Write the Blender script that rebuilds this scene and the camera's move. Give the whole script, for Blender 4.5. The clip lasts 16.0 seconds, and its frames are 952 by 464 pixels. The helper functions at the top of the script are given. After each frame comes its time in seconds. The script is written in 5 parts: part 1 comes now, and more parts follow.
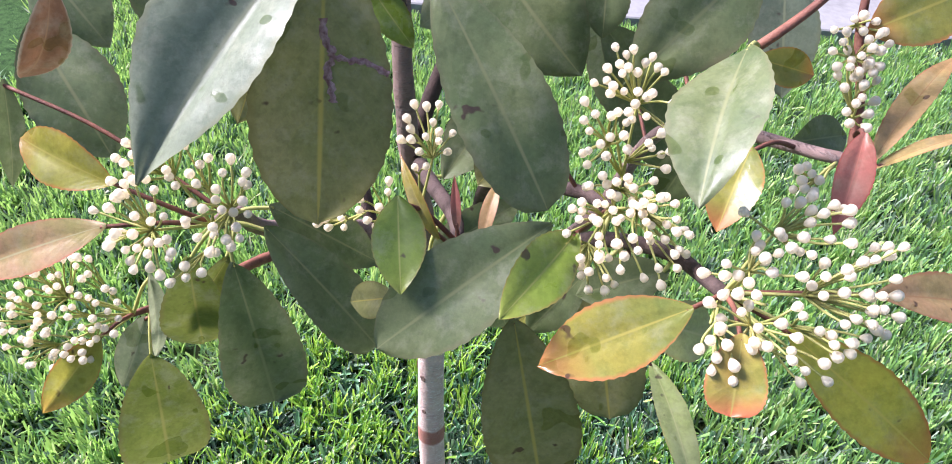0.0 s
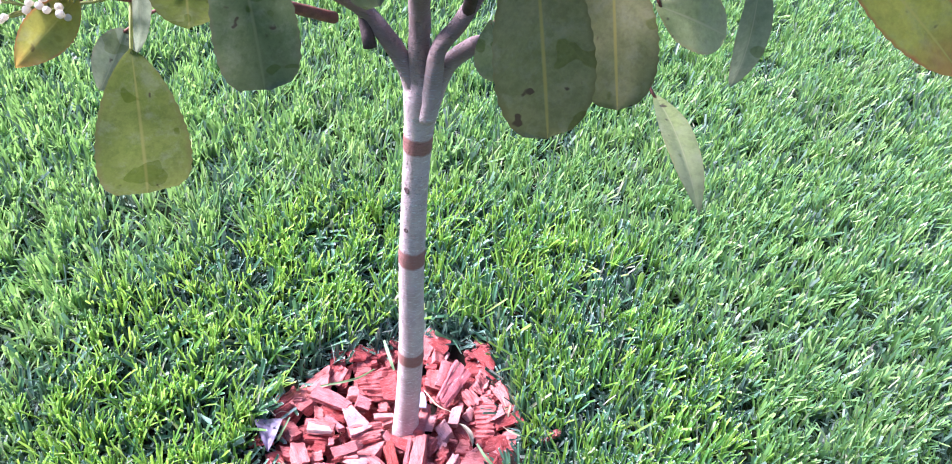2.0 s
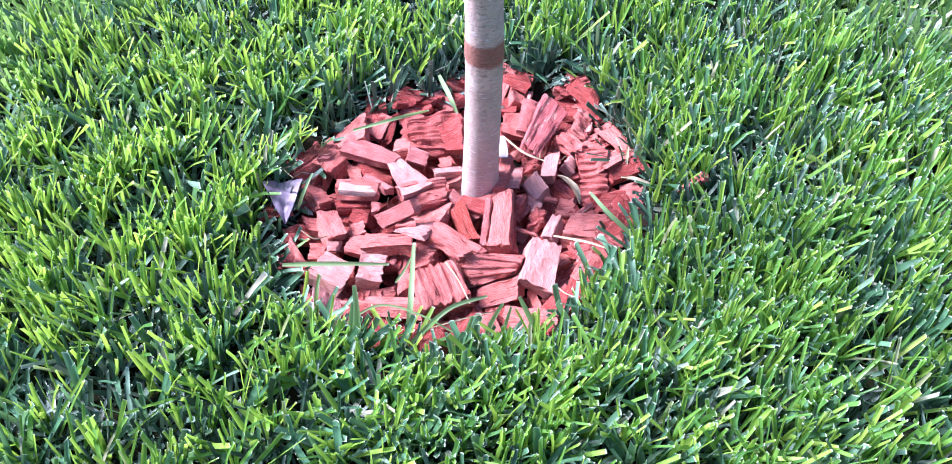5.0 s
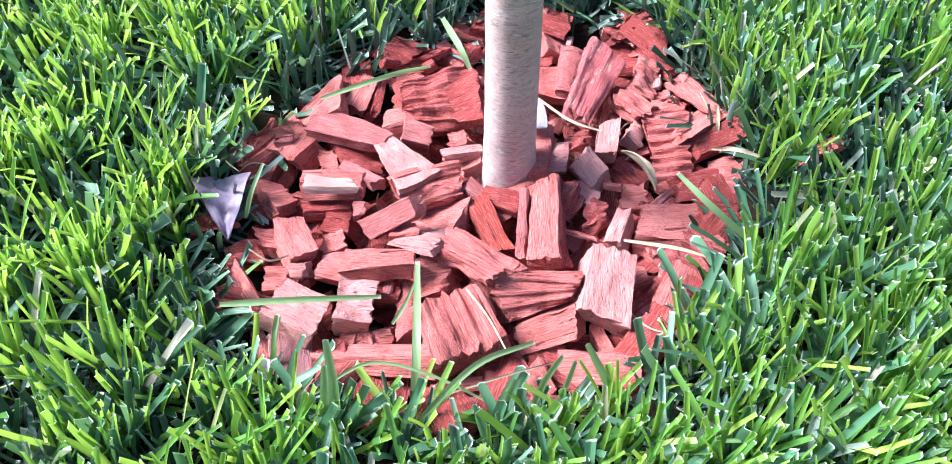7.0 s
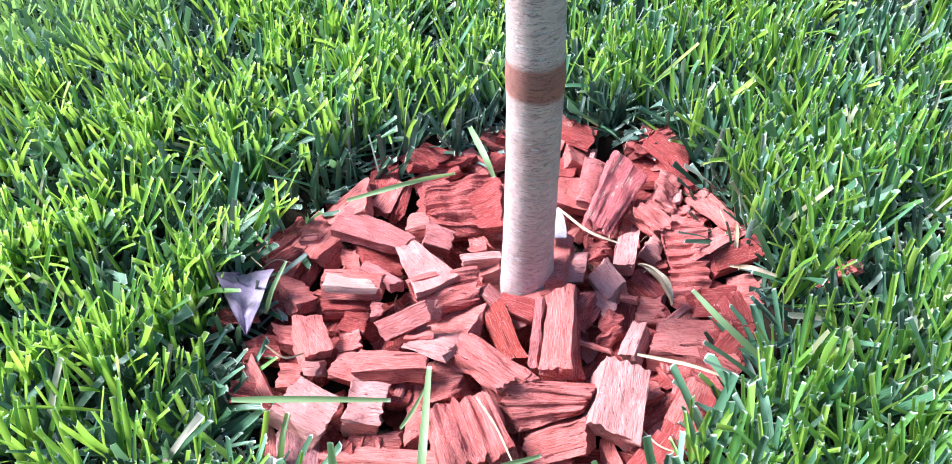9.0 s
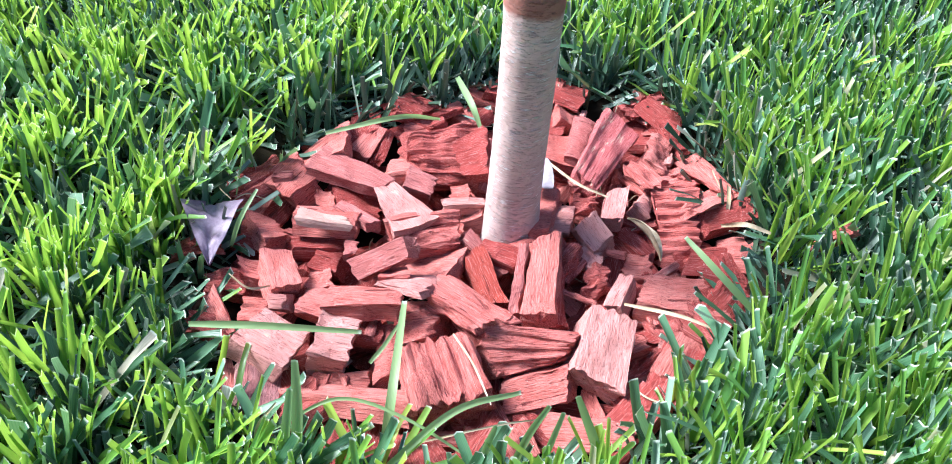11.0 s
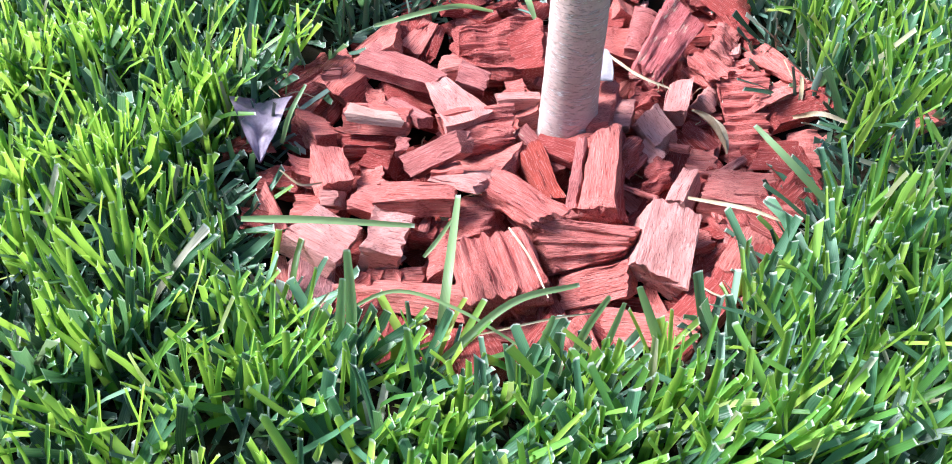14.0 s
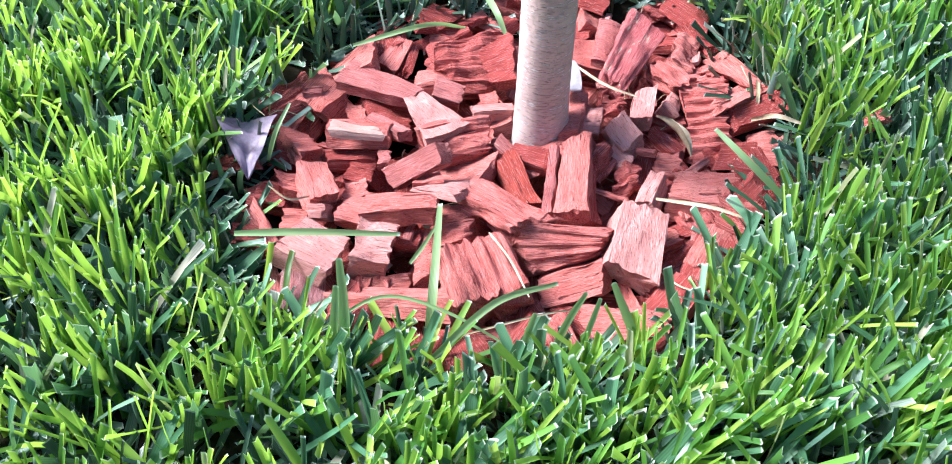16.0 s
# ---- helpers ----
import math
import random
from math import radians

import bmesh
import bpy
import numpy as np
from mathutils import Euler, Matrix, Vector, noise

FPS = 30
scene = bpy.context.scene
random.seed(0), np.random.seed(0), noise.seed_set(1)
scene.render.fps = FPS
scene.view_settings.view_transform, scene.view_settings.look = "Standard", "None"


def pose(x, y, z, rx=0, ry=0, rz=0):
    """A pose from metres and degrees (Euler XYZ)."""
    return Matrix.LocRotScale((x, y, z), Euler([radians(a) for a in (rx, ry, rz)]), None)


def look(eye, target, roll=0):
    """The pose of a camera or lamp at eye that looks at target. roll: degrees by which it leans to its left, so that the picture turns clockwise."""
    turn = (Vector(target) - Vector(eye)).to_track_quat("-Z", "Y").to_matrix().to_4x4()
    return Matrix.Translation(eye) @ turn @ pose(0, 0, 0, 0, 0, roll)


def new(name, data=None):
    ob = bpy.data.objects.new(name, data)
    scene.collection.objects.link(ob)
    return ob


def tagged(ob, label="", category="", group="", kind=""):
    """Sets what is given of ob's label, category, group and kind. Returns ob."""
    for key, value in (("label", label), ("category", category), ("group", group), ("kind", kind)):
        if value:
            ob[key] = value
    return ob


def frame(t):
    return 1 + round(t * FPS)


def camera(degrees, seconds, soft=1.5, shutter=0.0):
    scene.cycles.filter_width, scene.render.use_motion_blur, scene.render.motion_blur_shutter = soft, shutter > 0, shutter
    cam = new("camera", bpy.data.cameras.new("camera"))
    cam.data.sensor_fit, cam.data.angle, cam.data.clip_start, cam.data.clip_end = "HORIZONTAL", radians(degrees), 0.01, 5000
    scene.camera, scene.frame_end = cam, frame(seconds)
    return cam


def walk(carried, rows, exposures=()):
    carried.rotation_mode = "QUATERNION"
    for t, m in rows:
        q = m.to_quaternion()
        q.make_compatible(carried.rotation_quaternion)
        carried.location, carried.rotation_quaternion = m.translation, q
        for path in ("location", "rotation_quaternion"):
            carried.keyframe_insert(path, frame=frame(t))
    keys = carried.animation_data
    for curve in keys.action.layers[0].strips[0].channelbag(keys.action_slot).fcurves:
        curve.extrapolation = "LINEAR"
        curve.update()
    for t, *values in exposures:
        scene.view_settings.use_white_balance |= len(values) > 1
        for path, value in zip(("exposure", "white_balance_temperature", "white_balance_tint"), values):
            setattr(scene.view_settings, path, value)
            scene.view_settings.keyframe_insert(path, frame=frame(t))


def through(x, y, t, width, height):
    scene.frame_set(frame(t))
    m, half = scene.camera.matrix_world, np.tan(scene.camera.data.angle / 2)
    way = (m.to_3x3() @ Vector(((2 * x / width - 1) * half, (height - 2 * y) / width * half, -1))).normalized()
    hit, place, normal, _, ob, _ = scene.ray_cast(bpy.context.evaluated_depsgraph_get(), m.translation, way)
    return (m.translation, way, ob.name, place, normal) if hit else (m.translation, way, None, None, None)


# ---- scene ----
cam = camera(60.7, 16.0, soft=0.95)
PATH = [
    (0, (0.088, -0.525, 1.127), (-0.073, 0.985, -0.174), 3.7),
    (0.5, (0.103, -0.544, 1.107), (-0.056, 0.99, -0.166), 4.6),
    (1, (0.114, -0.552, 1.083), (-0.035, 0.959, -0.219), 5.4),
    (1.5, (0.104, -0.579, 1.049), (-0.003, 0.886, -0.308), 6.7),
    (2, (0.091, -0.605, 1.007), (0.021, 0.838, -0.375), 8.1),
    (2.5, (0.077, -0.646, 0.955), (-0.013, 0.749, -0.476), 9.2),
    (3, (0.068, -0.622, 0.868), (0.061, 0.73, -0.606), 10.2),
    (3.5, (0.062, -0.561, 0.766), (0.051, 0.708, -0.78), 7.0),
    (4, (0.055, -0.543, 0.687), (-0.011, 0.697, -0.881), 3.9),
    (4.5, (0.048, -0.525, 0.637), (-0.069, 0.736, -0.911), 2.4),
    (4.7, (0.055, -0.518, 0.624), (-0.071, 0.729, -0.935), 2.3),
    (6.8, (0.031, -0.356, 0.433), (-0.146, 0.846, -1.156), -3.1),
    (7, (0.02, -0.343, 0.42), (-0.121, 0.855, -1.176), -1.2),
    (7.5, (0.019, -0.326, 0.393), (-0.149, 0.868, -1.202), -1.1),
    (8, (0.026, -0.339, 0.414), (-0.219, 0.849, -1.175), -2.2),
    (8.5, (0.031, -0.344, 0.428), (-0.226, 0.902, -1.115), -1.0),
    (8.7, (0.032, -0.34, 0.434), (-0.217, 0.979, -1.049), -1.9),
    (10.8, (0.023, -0.357, 0.367), (-0.142, 1.08, -1.014), 4.6),
    (11, (0.027, -0.362, 0.371), (-0.154, 1.064, -1.02), 4.0),
    (11.5, (0.034, -0.368, 0.361), (-0.123, 1.044, -1.046), 5.4),
    (12, (0.03, -0.36, 0.347), (-0.162, 0.996, -1.11), 4.1),
    (12.5, (0.03, -0.354, 0.339), (-0.198, 0.977, -1.137), 2.2),
    (13, (0.024, -0.363, 0.339), (-0.227, 0.947, -1.151), 1.1),
    (13.5, (0.03, -0.362, 0.349), (-0.237, 0.935, -1.15), 0.4),
    (14, (0.028, -0.364, 0.347), (-0.257, 0.906, -1.171), -0.5),
    (14.5, (0.025, -0.356, 0.353), (-0.246, 0.908, -1.173), -1.0),
    (15, (0.024, -0.363, 0.366), (-0.255, 0.924, -1.139), -1.9),
    (15.5, (0.029, -0.373, 0.375), (-0.215, 0.946, -1.109), -1.2),
    (16, (0.027, -0.382, 0.365), (-0.197, 0.916, -1.14), -0.4),
]
EXPOSURES = [(0.0, 1.62, 5950, 24), (1.0, 1.62, 5600, 29), (1.5, 1.62, 5400, 29), (2.0, 1.82, 5300, 32), (3.0, 1.65, 5150, 36), (4.5, 1.60, 5200, 31), (7.0, 1.52, 5450, 16), (8.5, 1.54, 5450, 16), (11.5, 1.40, 5550, 12), (14.5, 1.38, 5550, 12), (16.0, 1.42, 5550, 12)]
walk(cam, [(t, look(eye, target, roll)) for t, eye, target, roll in PATH], EXPOSURES)

# ---- daylight: a bright overcast sky ----
world = bpy.data.worlds.new("overcast_sky")
scene.world = world
world.use_nodes = True
wn = world.node_tree
sky = wn.nodes.new("ShaderNodeTexSky")
sky.sky_type, sky.sun_disc = "NISHITA", False
sky.sun_elevation, sky.sun_rotation = radians(45), radians(-81)
grey = wn.nodes.new("ShaderNodeHueSaturation")
grey.inputs["Saturation"].default_value = 1.0
wn.links.new(sky.outputs["Color"], grey.inputs["Color"])
# the cloud cover is brighter overhead than towards the skyline
where = wn.nodes.new("ShaderNodeTexCoord")
height = wn.nodes.new("ShaderNodeSeparateXYZ")
rise = wn.nodes.new("ShaderNodeMapRange")
rise.inputs["From Min"].default_value, rise.inputs["From Max"].default_value = -0.1, 1.0
rise.inputs["To Min"].default_value, rise.inputs["To Max"].default_value = 0.15, 1.5
cover = wn.nodes.new("ShaderNodeMix")
cover.data_type, cover.blend_type = "RGBA", "MULTIPLY"
cover.inputs[0].default_value = 1.0
wn.links.new(where.outputs["Generated"], height.inputs[0])
wn.links.new(height.outputs["Z"], rise.inputs["Value"])
wn.links.new(grey.outputs["Color"], cover.inputs[6])
wn.links.new(rise.outputs["Result"], cover.inputs[7])
wn.links.new(cover.outputs[2], wn.nodes["Background"].inputs["Color"])
wn.nodes["Background"].inputs["Strength"].default_value = 0.08
sun = new("sun", bpy.data.lights.new("sun", "SUN"))
sun.data.energy, sun.data.angle, sun.data.color = 4.8, radians(24), (1.0, 0.95, 0.90)
sun.matrix_basis = look((-1.3, 0.2, 1.3), (0, 0, 0))


# ---- materials ----
class Nodes:
    """Short hand for building a node material."""

    def __init__(self, name, rough=0.6, spec=0.4):
        self.mat = bpy.data.materials.new(name)
        self.mat.use_nodes = True
        self.tree = self.mat.node_tree
        self.bsdf = self.tree.nodes["Principled BSDF"]
        self.bsdf.inputs["Roughness"].default_value = rough
        self.bsdf.inputs["Specular IOR Level"].default_value = spec

    def add(self, kind, **given):
        node = self.tree.nodes.new(kind)
        for key, value in given.items():
            node.inputs[key].default_value = value
        return node

    def link(self, a, b):
        self.tree.links.new(a, b)

    def coords(self, which, scale=(1, 1, 1)):
        tc = self.tree.nodes.new("ShaderNodeTexCoord")
        mp = self.add("ShaderNodeMapping", Scale=scale)
        self.link(tc.outputs[which], mp.inputs["Vector"])
        return mp.outputs["Vector"]

    def noise(self, vec, scale, detail=4.0, rough=0.6):
        n = self.add("ShaderNodeTexNoise", Scale=scale, Detail=detail, Roughness=rough)
        self.link(vec, n.inputs["Vector"])
        return n.outputs["Fac"]

    def ramp(self, fac, *stops):
        r = self.tree.nodes.new("ShaderNodeValToRGB")
        while len(r.color_ramp.elements) < len(stops):
            r.color_ramp.elements.new(0.5)
        for e, (at, col) in zip(r.color_ramp.elements, stops):
            e.position, e.color = at, (*col, 1) if len(col) == 3 else col
        self.link(fac, r.inputs["Fac"])
        return r.outputs["Color"]

    def mix(self, fac, a, b, how="MIX"):
        m = self.tree.nodes.new("ShaderNodeMix")
        m.data_type, m.blend_type = "RGBA", how
        for sock, val in ((m.inputs[0], fac), (m.inputs[6], a), (m.inputs[7], b)):
            if isinstance(val, (int, float)):
                sock.default_value = val
            elif isinstance(val, tuple):
                sock.default_value = (*val, 1)
            else:
                self.link(val, sock)
        return m.outputs[2]

    def math(self, how, a, b=0.0):
        m = self.tree.nodes.new("ShaderNodeMath")
        m.operation = how
        for sock, val in ((m.inputs[0], a), (m.inputs[1], b)):
            if isinstance(val, (int, float)):
                sock.default_value = val
            else:
                self.link(val, sock)
        return m.outputs[0]

    def bump(self, height, strength, distance):
        b = self.add("ShaderNodeBump", Strength=strength, Distance=distance)
        self.link(height, b.inputs["Height"])
        self.link(b.outputs["Normal"], self.bsdf.inputs["Normal"])
        return b

    def thin(self, color, share):
        """Let part of the light through, as a leaf does."""
        t = self.tree.nodes.new("ShaderNodeBsdfTranslucent")
        self.link(color, t.inputs["Color"])
        m = self.tree.nodes.new("ShaderNodeMixShader")
        m.inputs[0].default_value = share
        self.link(self.bsdf.outputs[0], m.inputs[1])
        self.link(t.outputs[0], m.inputs[2])
        self.link(m.outputs[0], self.tree.nodes["Material Output"].inputs["Surface"])


def leaf_material(name, face, second, rib, edge, gloss=0.38, spec=0.5, through=0.2, tipped=0.15):
    """A leathery leaf: blade in two tones, pale midrib and veins, an edge of its own colour, small dark spots."""
    n = Nodes(name, gloss, spec)
    obj = n.coords("Object")
    info = n.tree.nodes.new("ShaderNodeObjectInfo")
    shift = n.add("ShaderNodeVectorMath")
    n.link(obj, shift.inputs[0])
    n.link(info.outputs["Random"], shift.inputs[1])
    vec = shift.outputs[0]
    big = n.ramp(n.noise(vec, 28, 3), (0.36, (0, 0, 0)), (0.64, (1, 1, 1)))
    col = n.mix(big, face, second)
    fine = n.noise(vec, 420, 5, 0.7)
    col = n.mix(0.35, col, n.ramp(fine, (0.3, (0.35, 0.35, 0.35)), (0.7, (0.75, 0.75, 0.75))), "OVERLAY")
    # dull film and weathered cells of the old leaf
    film = n.ramp(n.noise(vec, 75, 6, 0.72), (0.50, (0, 0, 0)), (0.66, (1, 1, 1)))
    col = n.mix(n.math("MULTIPLY", film, 0.22), col, (0.42, 0.40, 0.30))
    cells = n.ramp(n.noise(vec, 170, 4, 0.6), (0.38, (1, 1, 1)), (0.50, (0, 0, 0)))
    col = n.mix(n.math("MULTIPLY", cells, 0.28), col, (0.45, 0.5, 0.4), "MULTIPLY")
    uv = n.tree.nodes.new("ShaderNodeUVMap")
    sep = n.tree.nodes.new("ShaderNodeSeparateXYZ")
    n.link(uv.outputs["UV"], sep.inputs[0])
    across = n.math("ABSOLUTE", n.math("SUBTRACT", sep.outputs[0], 0.5))
    slant = n.math("SUBTRACT", sep.outputs[1], n.math("MULTIPLY", across, 0.55))
    wave = n.math("ABSOLUTE", n.math("SINE", n.math("MULTIPLY", n.math("ADD", slant, n.math("MULTIPLY", n.noise(vec, 60, 2), 0.06)), 36.0)))
    vein = n.ramp(wave, (0.0, (1, 1, 1)), (0.13, (0, 0, 0)))
    col = n.mix(n.math("MULTIPLY", vein, 0.13), col, rib)
    rim = n.ramp(n.math("ADD", across, n.math("MULTIPLY", n.math("SUBTRACT", n.noise(vec, 45, 3), 0.5), 0.16)), (0.44, (0, 0, 0)), (0.5, (1, 1, 1)))
    col = n.mix(n.math("MULTIPLY", rim, 0.75), col, edge)
    end = n.ramp(n.math("ADD", sep.outputs[1], n.math("MULTIPLY", n.math("SUBTRACT", n.noise(vec, 30, 3), 0.5), 0.5)), (0.72, (0, 0, 0)), (1.0, (1, 1, 1)))
    col = n.mix(n.math("MULTIPLY", end, tipped), col, edge)
    mid = n.ramp(across, (0.008, (1, 1, 1)), (0.026, (0, 0, 0)))
    col = n.mix(n.math("MULTIPLY", mid, 0.8), col, rib)
    spots = n.ramp(n.noise(vec, 95, 2, 0.5), (0.70, (0, 0, 0)), (0.735, (1, 1, 1)))
    col = n.mix(n.math("MULTIPLY", spots, 0.8), col, (0.05, 0.02, 0.02))
    wet = n.ramp(n.noise(vec, 38, 2), (0.635, (0, 0, 0)), (0.66, (1, 1, 1)))
    col = n.mix(n.math("MULTIPLY", wet, 0.45), col, (0.4, 0.5, 0.15), "MULTIPLY")
    n.link(col, n.bsdf.inputs["Base Color"])
    dull = n.ramp(n.noise(vec, 60, 4), (0.3, (gloss * 0.7,) * 3), (0.7, (gloss * 1.5,) * 3))
    n.link(n.mix(wet, dull, (0.12, 0.12, 0.12)), n.bsdf.inputs["Roughness"])
    n.bump(n.math("ADD", n.math("MULTIPLY", wave, 0.2), n.math("ADD", fine, n.math("MULTIPLY", n.noise(vec, 90, 3), 2.0))), 0.3, 0.0004)
    n.thin(col, through)
    return n.mat


LEAF = {
    "dark": leaf_material("leaf_dark_green", (0.092, 0.128, 0.050), (0.146, 0.173, 0.072), (0.21, 0.22, 0.10), (0.15, 0.15, 0.07), 0.45, 0.45, 0.30),
    "under": leaf_material("leaf_olive_underside", (0.189, 0.195, 0.068), (0.250, 0.234, 0.099), (0.40, 0.33, 0.08), (0.17, 0.15, 0.05), 0.5, 0.35, 0.42),
    "blue": leaf_material("leaf_bluish_green", (0.119, 0.152, 0.098), (0.160, 0.190, 0.130), (0.24, 0.26, 0.15), (0.16, 0.17, 0.09), 0.48, 0.38, 0.25),
    "grey": leaf_material("leaf_grey_underside", (0.228, 0.264, 0.149), (0.300, 0.324, 0.196), (0.34, 0.35, 0.22), (0.25, 0.22, 0.13), 0.5, 0.35, 0.45),
    "bright": leaf_material("leaf_young_green", (0.138, 0.209, 0.024), (0.198, 0.264, 0.039), (0.33, 0.34, 0.09), (0.26, 0.17, 0.05), 0.32, 0.5, 0.3),
    "pale": leaf_material("leaf_pale_green", (0.28, 0.33, 0.11), (0.36, 0.39, 0.17), (0.44, 0.43, 0.21), (0.36, 0.32, 0.12), 0.4, 0.5, 0.35),
    "gold": leaf_material("leaf_golden", (0.44, 0.37, 0.055), (0.32, 0.31, 0.055), (0.46, 0.40, 0.09), (0.56, 0.17, 0.06), 0.36, 0.45, 0.62, 0.45),
    "lemon": leaf_material("leaf_lemon_yellow", (0.62, 0.53, 0.075), (0.46, 0.44, 0.075), (0.62, 0.52, 0.11), (0.60, 0.15, 0.06), 0.36, 0.45, 0.60, 0.7),
    "olive": leaf_material("leaf_olive_green", (0.144, 0.178, 0.031), (0.190, 0.213, 0.046), (0.28, 0.26, 0.07), (0.18, 0.16, 0.05), 0.45, 0.35, 0.3),
    "yellow": leaf_material("leaf_yellowing", (0.30, 0.26, 0.045), (0.17, 0.20, 0.045), (0.40, 0.34, 0.075), (0.48, 0.15, 0.06), 0.32, 0.5, 0.32, 0.75),
    "orange": leaf_material("leaf_orange", (0.25, 0.27, 0.05), (0.34, 0.24, 0.055), (0.40, 0.34, 0.09), (0.58, 0.15, 0.075), 0.34, 0.5, 0.3, 0.9),
    "tan": leaf_material("leaf_salmon", (0.48, 0.34, 0.13), (0.44, 0.26, 0.125), (0.42, 0.22, 0.1), (0.48, 0.17, 0.09), 0.42, 0.4, 0.32, 0.4),
    "pink": leaf_material("leaf_green_pink", (0.27, 0.24, 0.08), (0.38, 0.205, 0.12), (0.38, 0.34, 0.18), (0.44, 0.14, 0.08), 0.34, 0.5, 0.3, 0.5),
    "red": leaf_material("leaf_red", (0.38, 0.11, 0.085), (0.33, 0.16, 0.11), (0.45, 0.17, 0.12), (0.34, 0.06, 0.045), 0.38, 0.5, 0.3, 0.4),
    "brown": leaf_material("leaf_brown_dry", (0.24, 0.12, 0.06), (0.17, 0.09, 0.05), (0.28, 0.17, 0.09), (0.4, 0.35, 0.25), 0.6, 0.3, 0.15),
}


def bark_material():
    n = Nodes("smooth_grey_bark", 0.75, 0.25)
    obj = n.coords("Object")
    flat = n.coords("Object", (110, 110, 900))
    col = n.mix(n.ramp(n.noise(obj, 40, 4), (0.35, (0, 0, 0)), (0.65, (1, 1, 1))), (0.55, 0.39, 0.34), (0.69, 0.525, 0.465))
    dash = n.ramp(n.noise(flat, 1.0, 6, 0.72), (0.56, (0, 0, 0)), (0.60, (1, 1, 1)))
    col = n.mix(n.math("MULTIPLY", dash, 0.85), col, (0.90, 0.86, 0.82))
    dark = n.ramp(n.noise(n.coords("Object", (170, 170, 1000)), 1.0, 5, 0.75), (0.585, (0, 0, 0)), (0.62, (1, 1, 1)))
    col = n.mix(n.math("MULTIPLY", dark, 0.4), col, (0.30, 0.20, 0.165))
    # brown rings where the buds of each year sat
    sep = n.tree.nodes.new("ShaderNodeSeparateXYZ")
    n.link(obj, sep.inputs[0])
    z = n.math("ADD", sep.outputs[2], n.math("MULTIPLY", n.math("SUBTRACT", n.noise(obj, 90, 3), 0.5), 0.006))
    for height, half in ((0.173, 0.0115), (0.360, 0.0125), (0.523, 0.010)):
        ring = n.ramp(n.math("DIVIDE", n.math("ABSOLUTE", n.math("SUBTRACT", z, height)), half * 2), (0.40, (1, 1, 1)), (0.55, (0, 0, 0)))
        col = n.mix(n.math("MULTIPLY", ring, 0.85), col, (0.32, 0.11, 0.075))
    upper = n.ramp(sep.outputs[2], (0.545, (0, 0, 0)), (0.635, (1, 1, 1)))
    col = n.mix(n.math("MULTIPLY", upper, 0.8), col, n.mix(n.noise(obj, 120, 4), (0.14, 0.085, 0.072), (0.24, 0.155, 0.138)))
    n.link(col, n.bsdf.inputs["Base Color"])
    n.bump(n.math("ADD", n.math("MULTIPLY", dash, 0.6), n.math("SUBTRACT", n.noise(obj, 300, 5), dark)), 0.8, 0.0010)
    return n.mat


def plain_material(name, a, b, scale, rough=0.7, spec=0.3, bump=0.4, dist=0.001, through=0.0):
    n = Nodes(name, rough, spec)
    obj = n.coords("Object")
    col = n.mix(n.ramp(n.noise(obj, scale, 4), (0.35, (0, 0, 0)), (0.65, (1, 1, 1))), a, b)
    col = n.mix(0.3, col, n.ramp(n.noise(obj, scale * 9, 4), (0.3, (0.3, 0.3, 0.3)), (0.7, (0.75, 0.75, 0.75))), "OVERLAY")
    n.link(col, n.bsdf.inputs["Base Color"])
    n.bump(n.noise(obj, scale * 9, 5), bump, dist)
    if through:
        n.thin(col, through)
    return n.mat


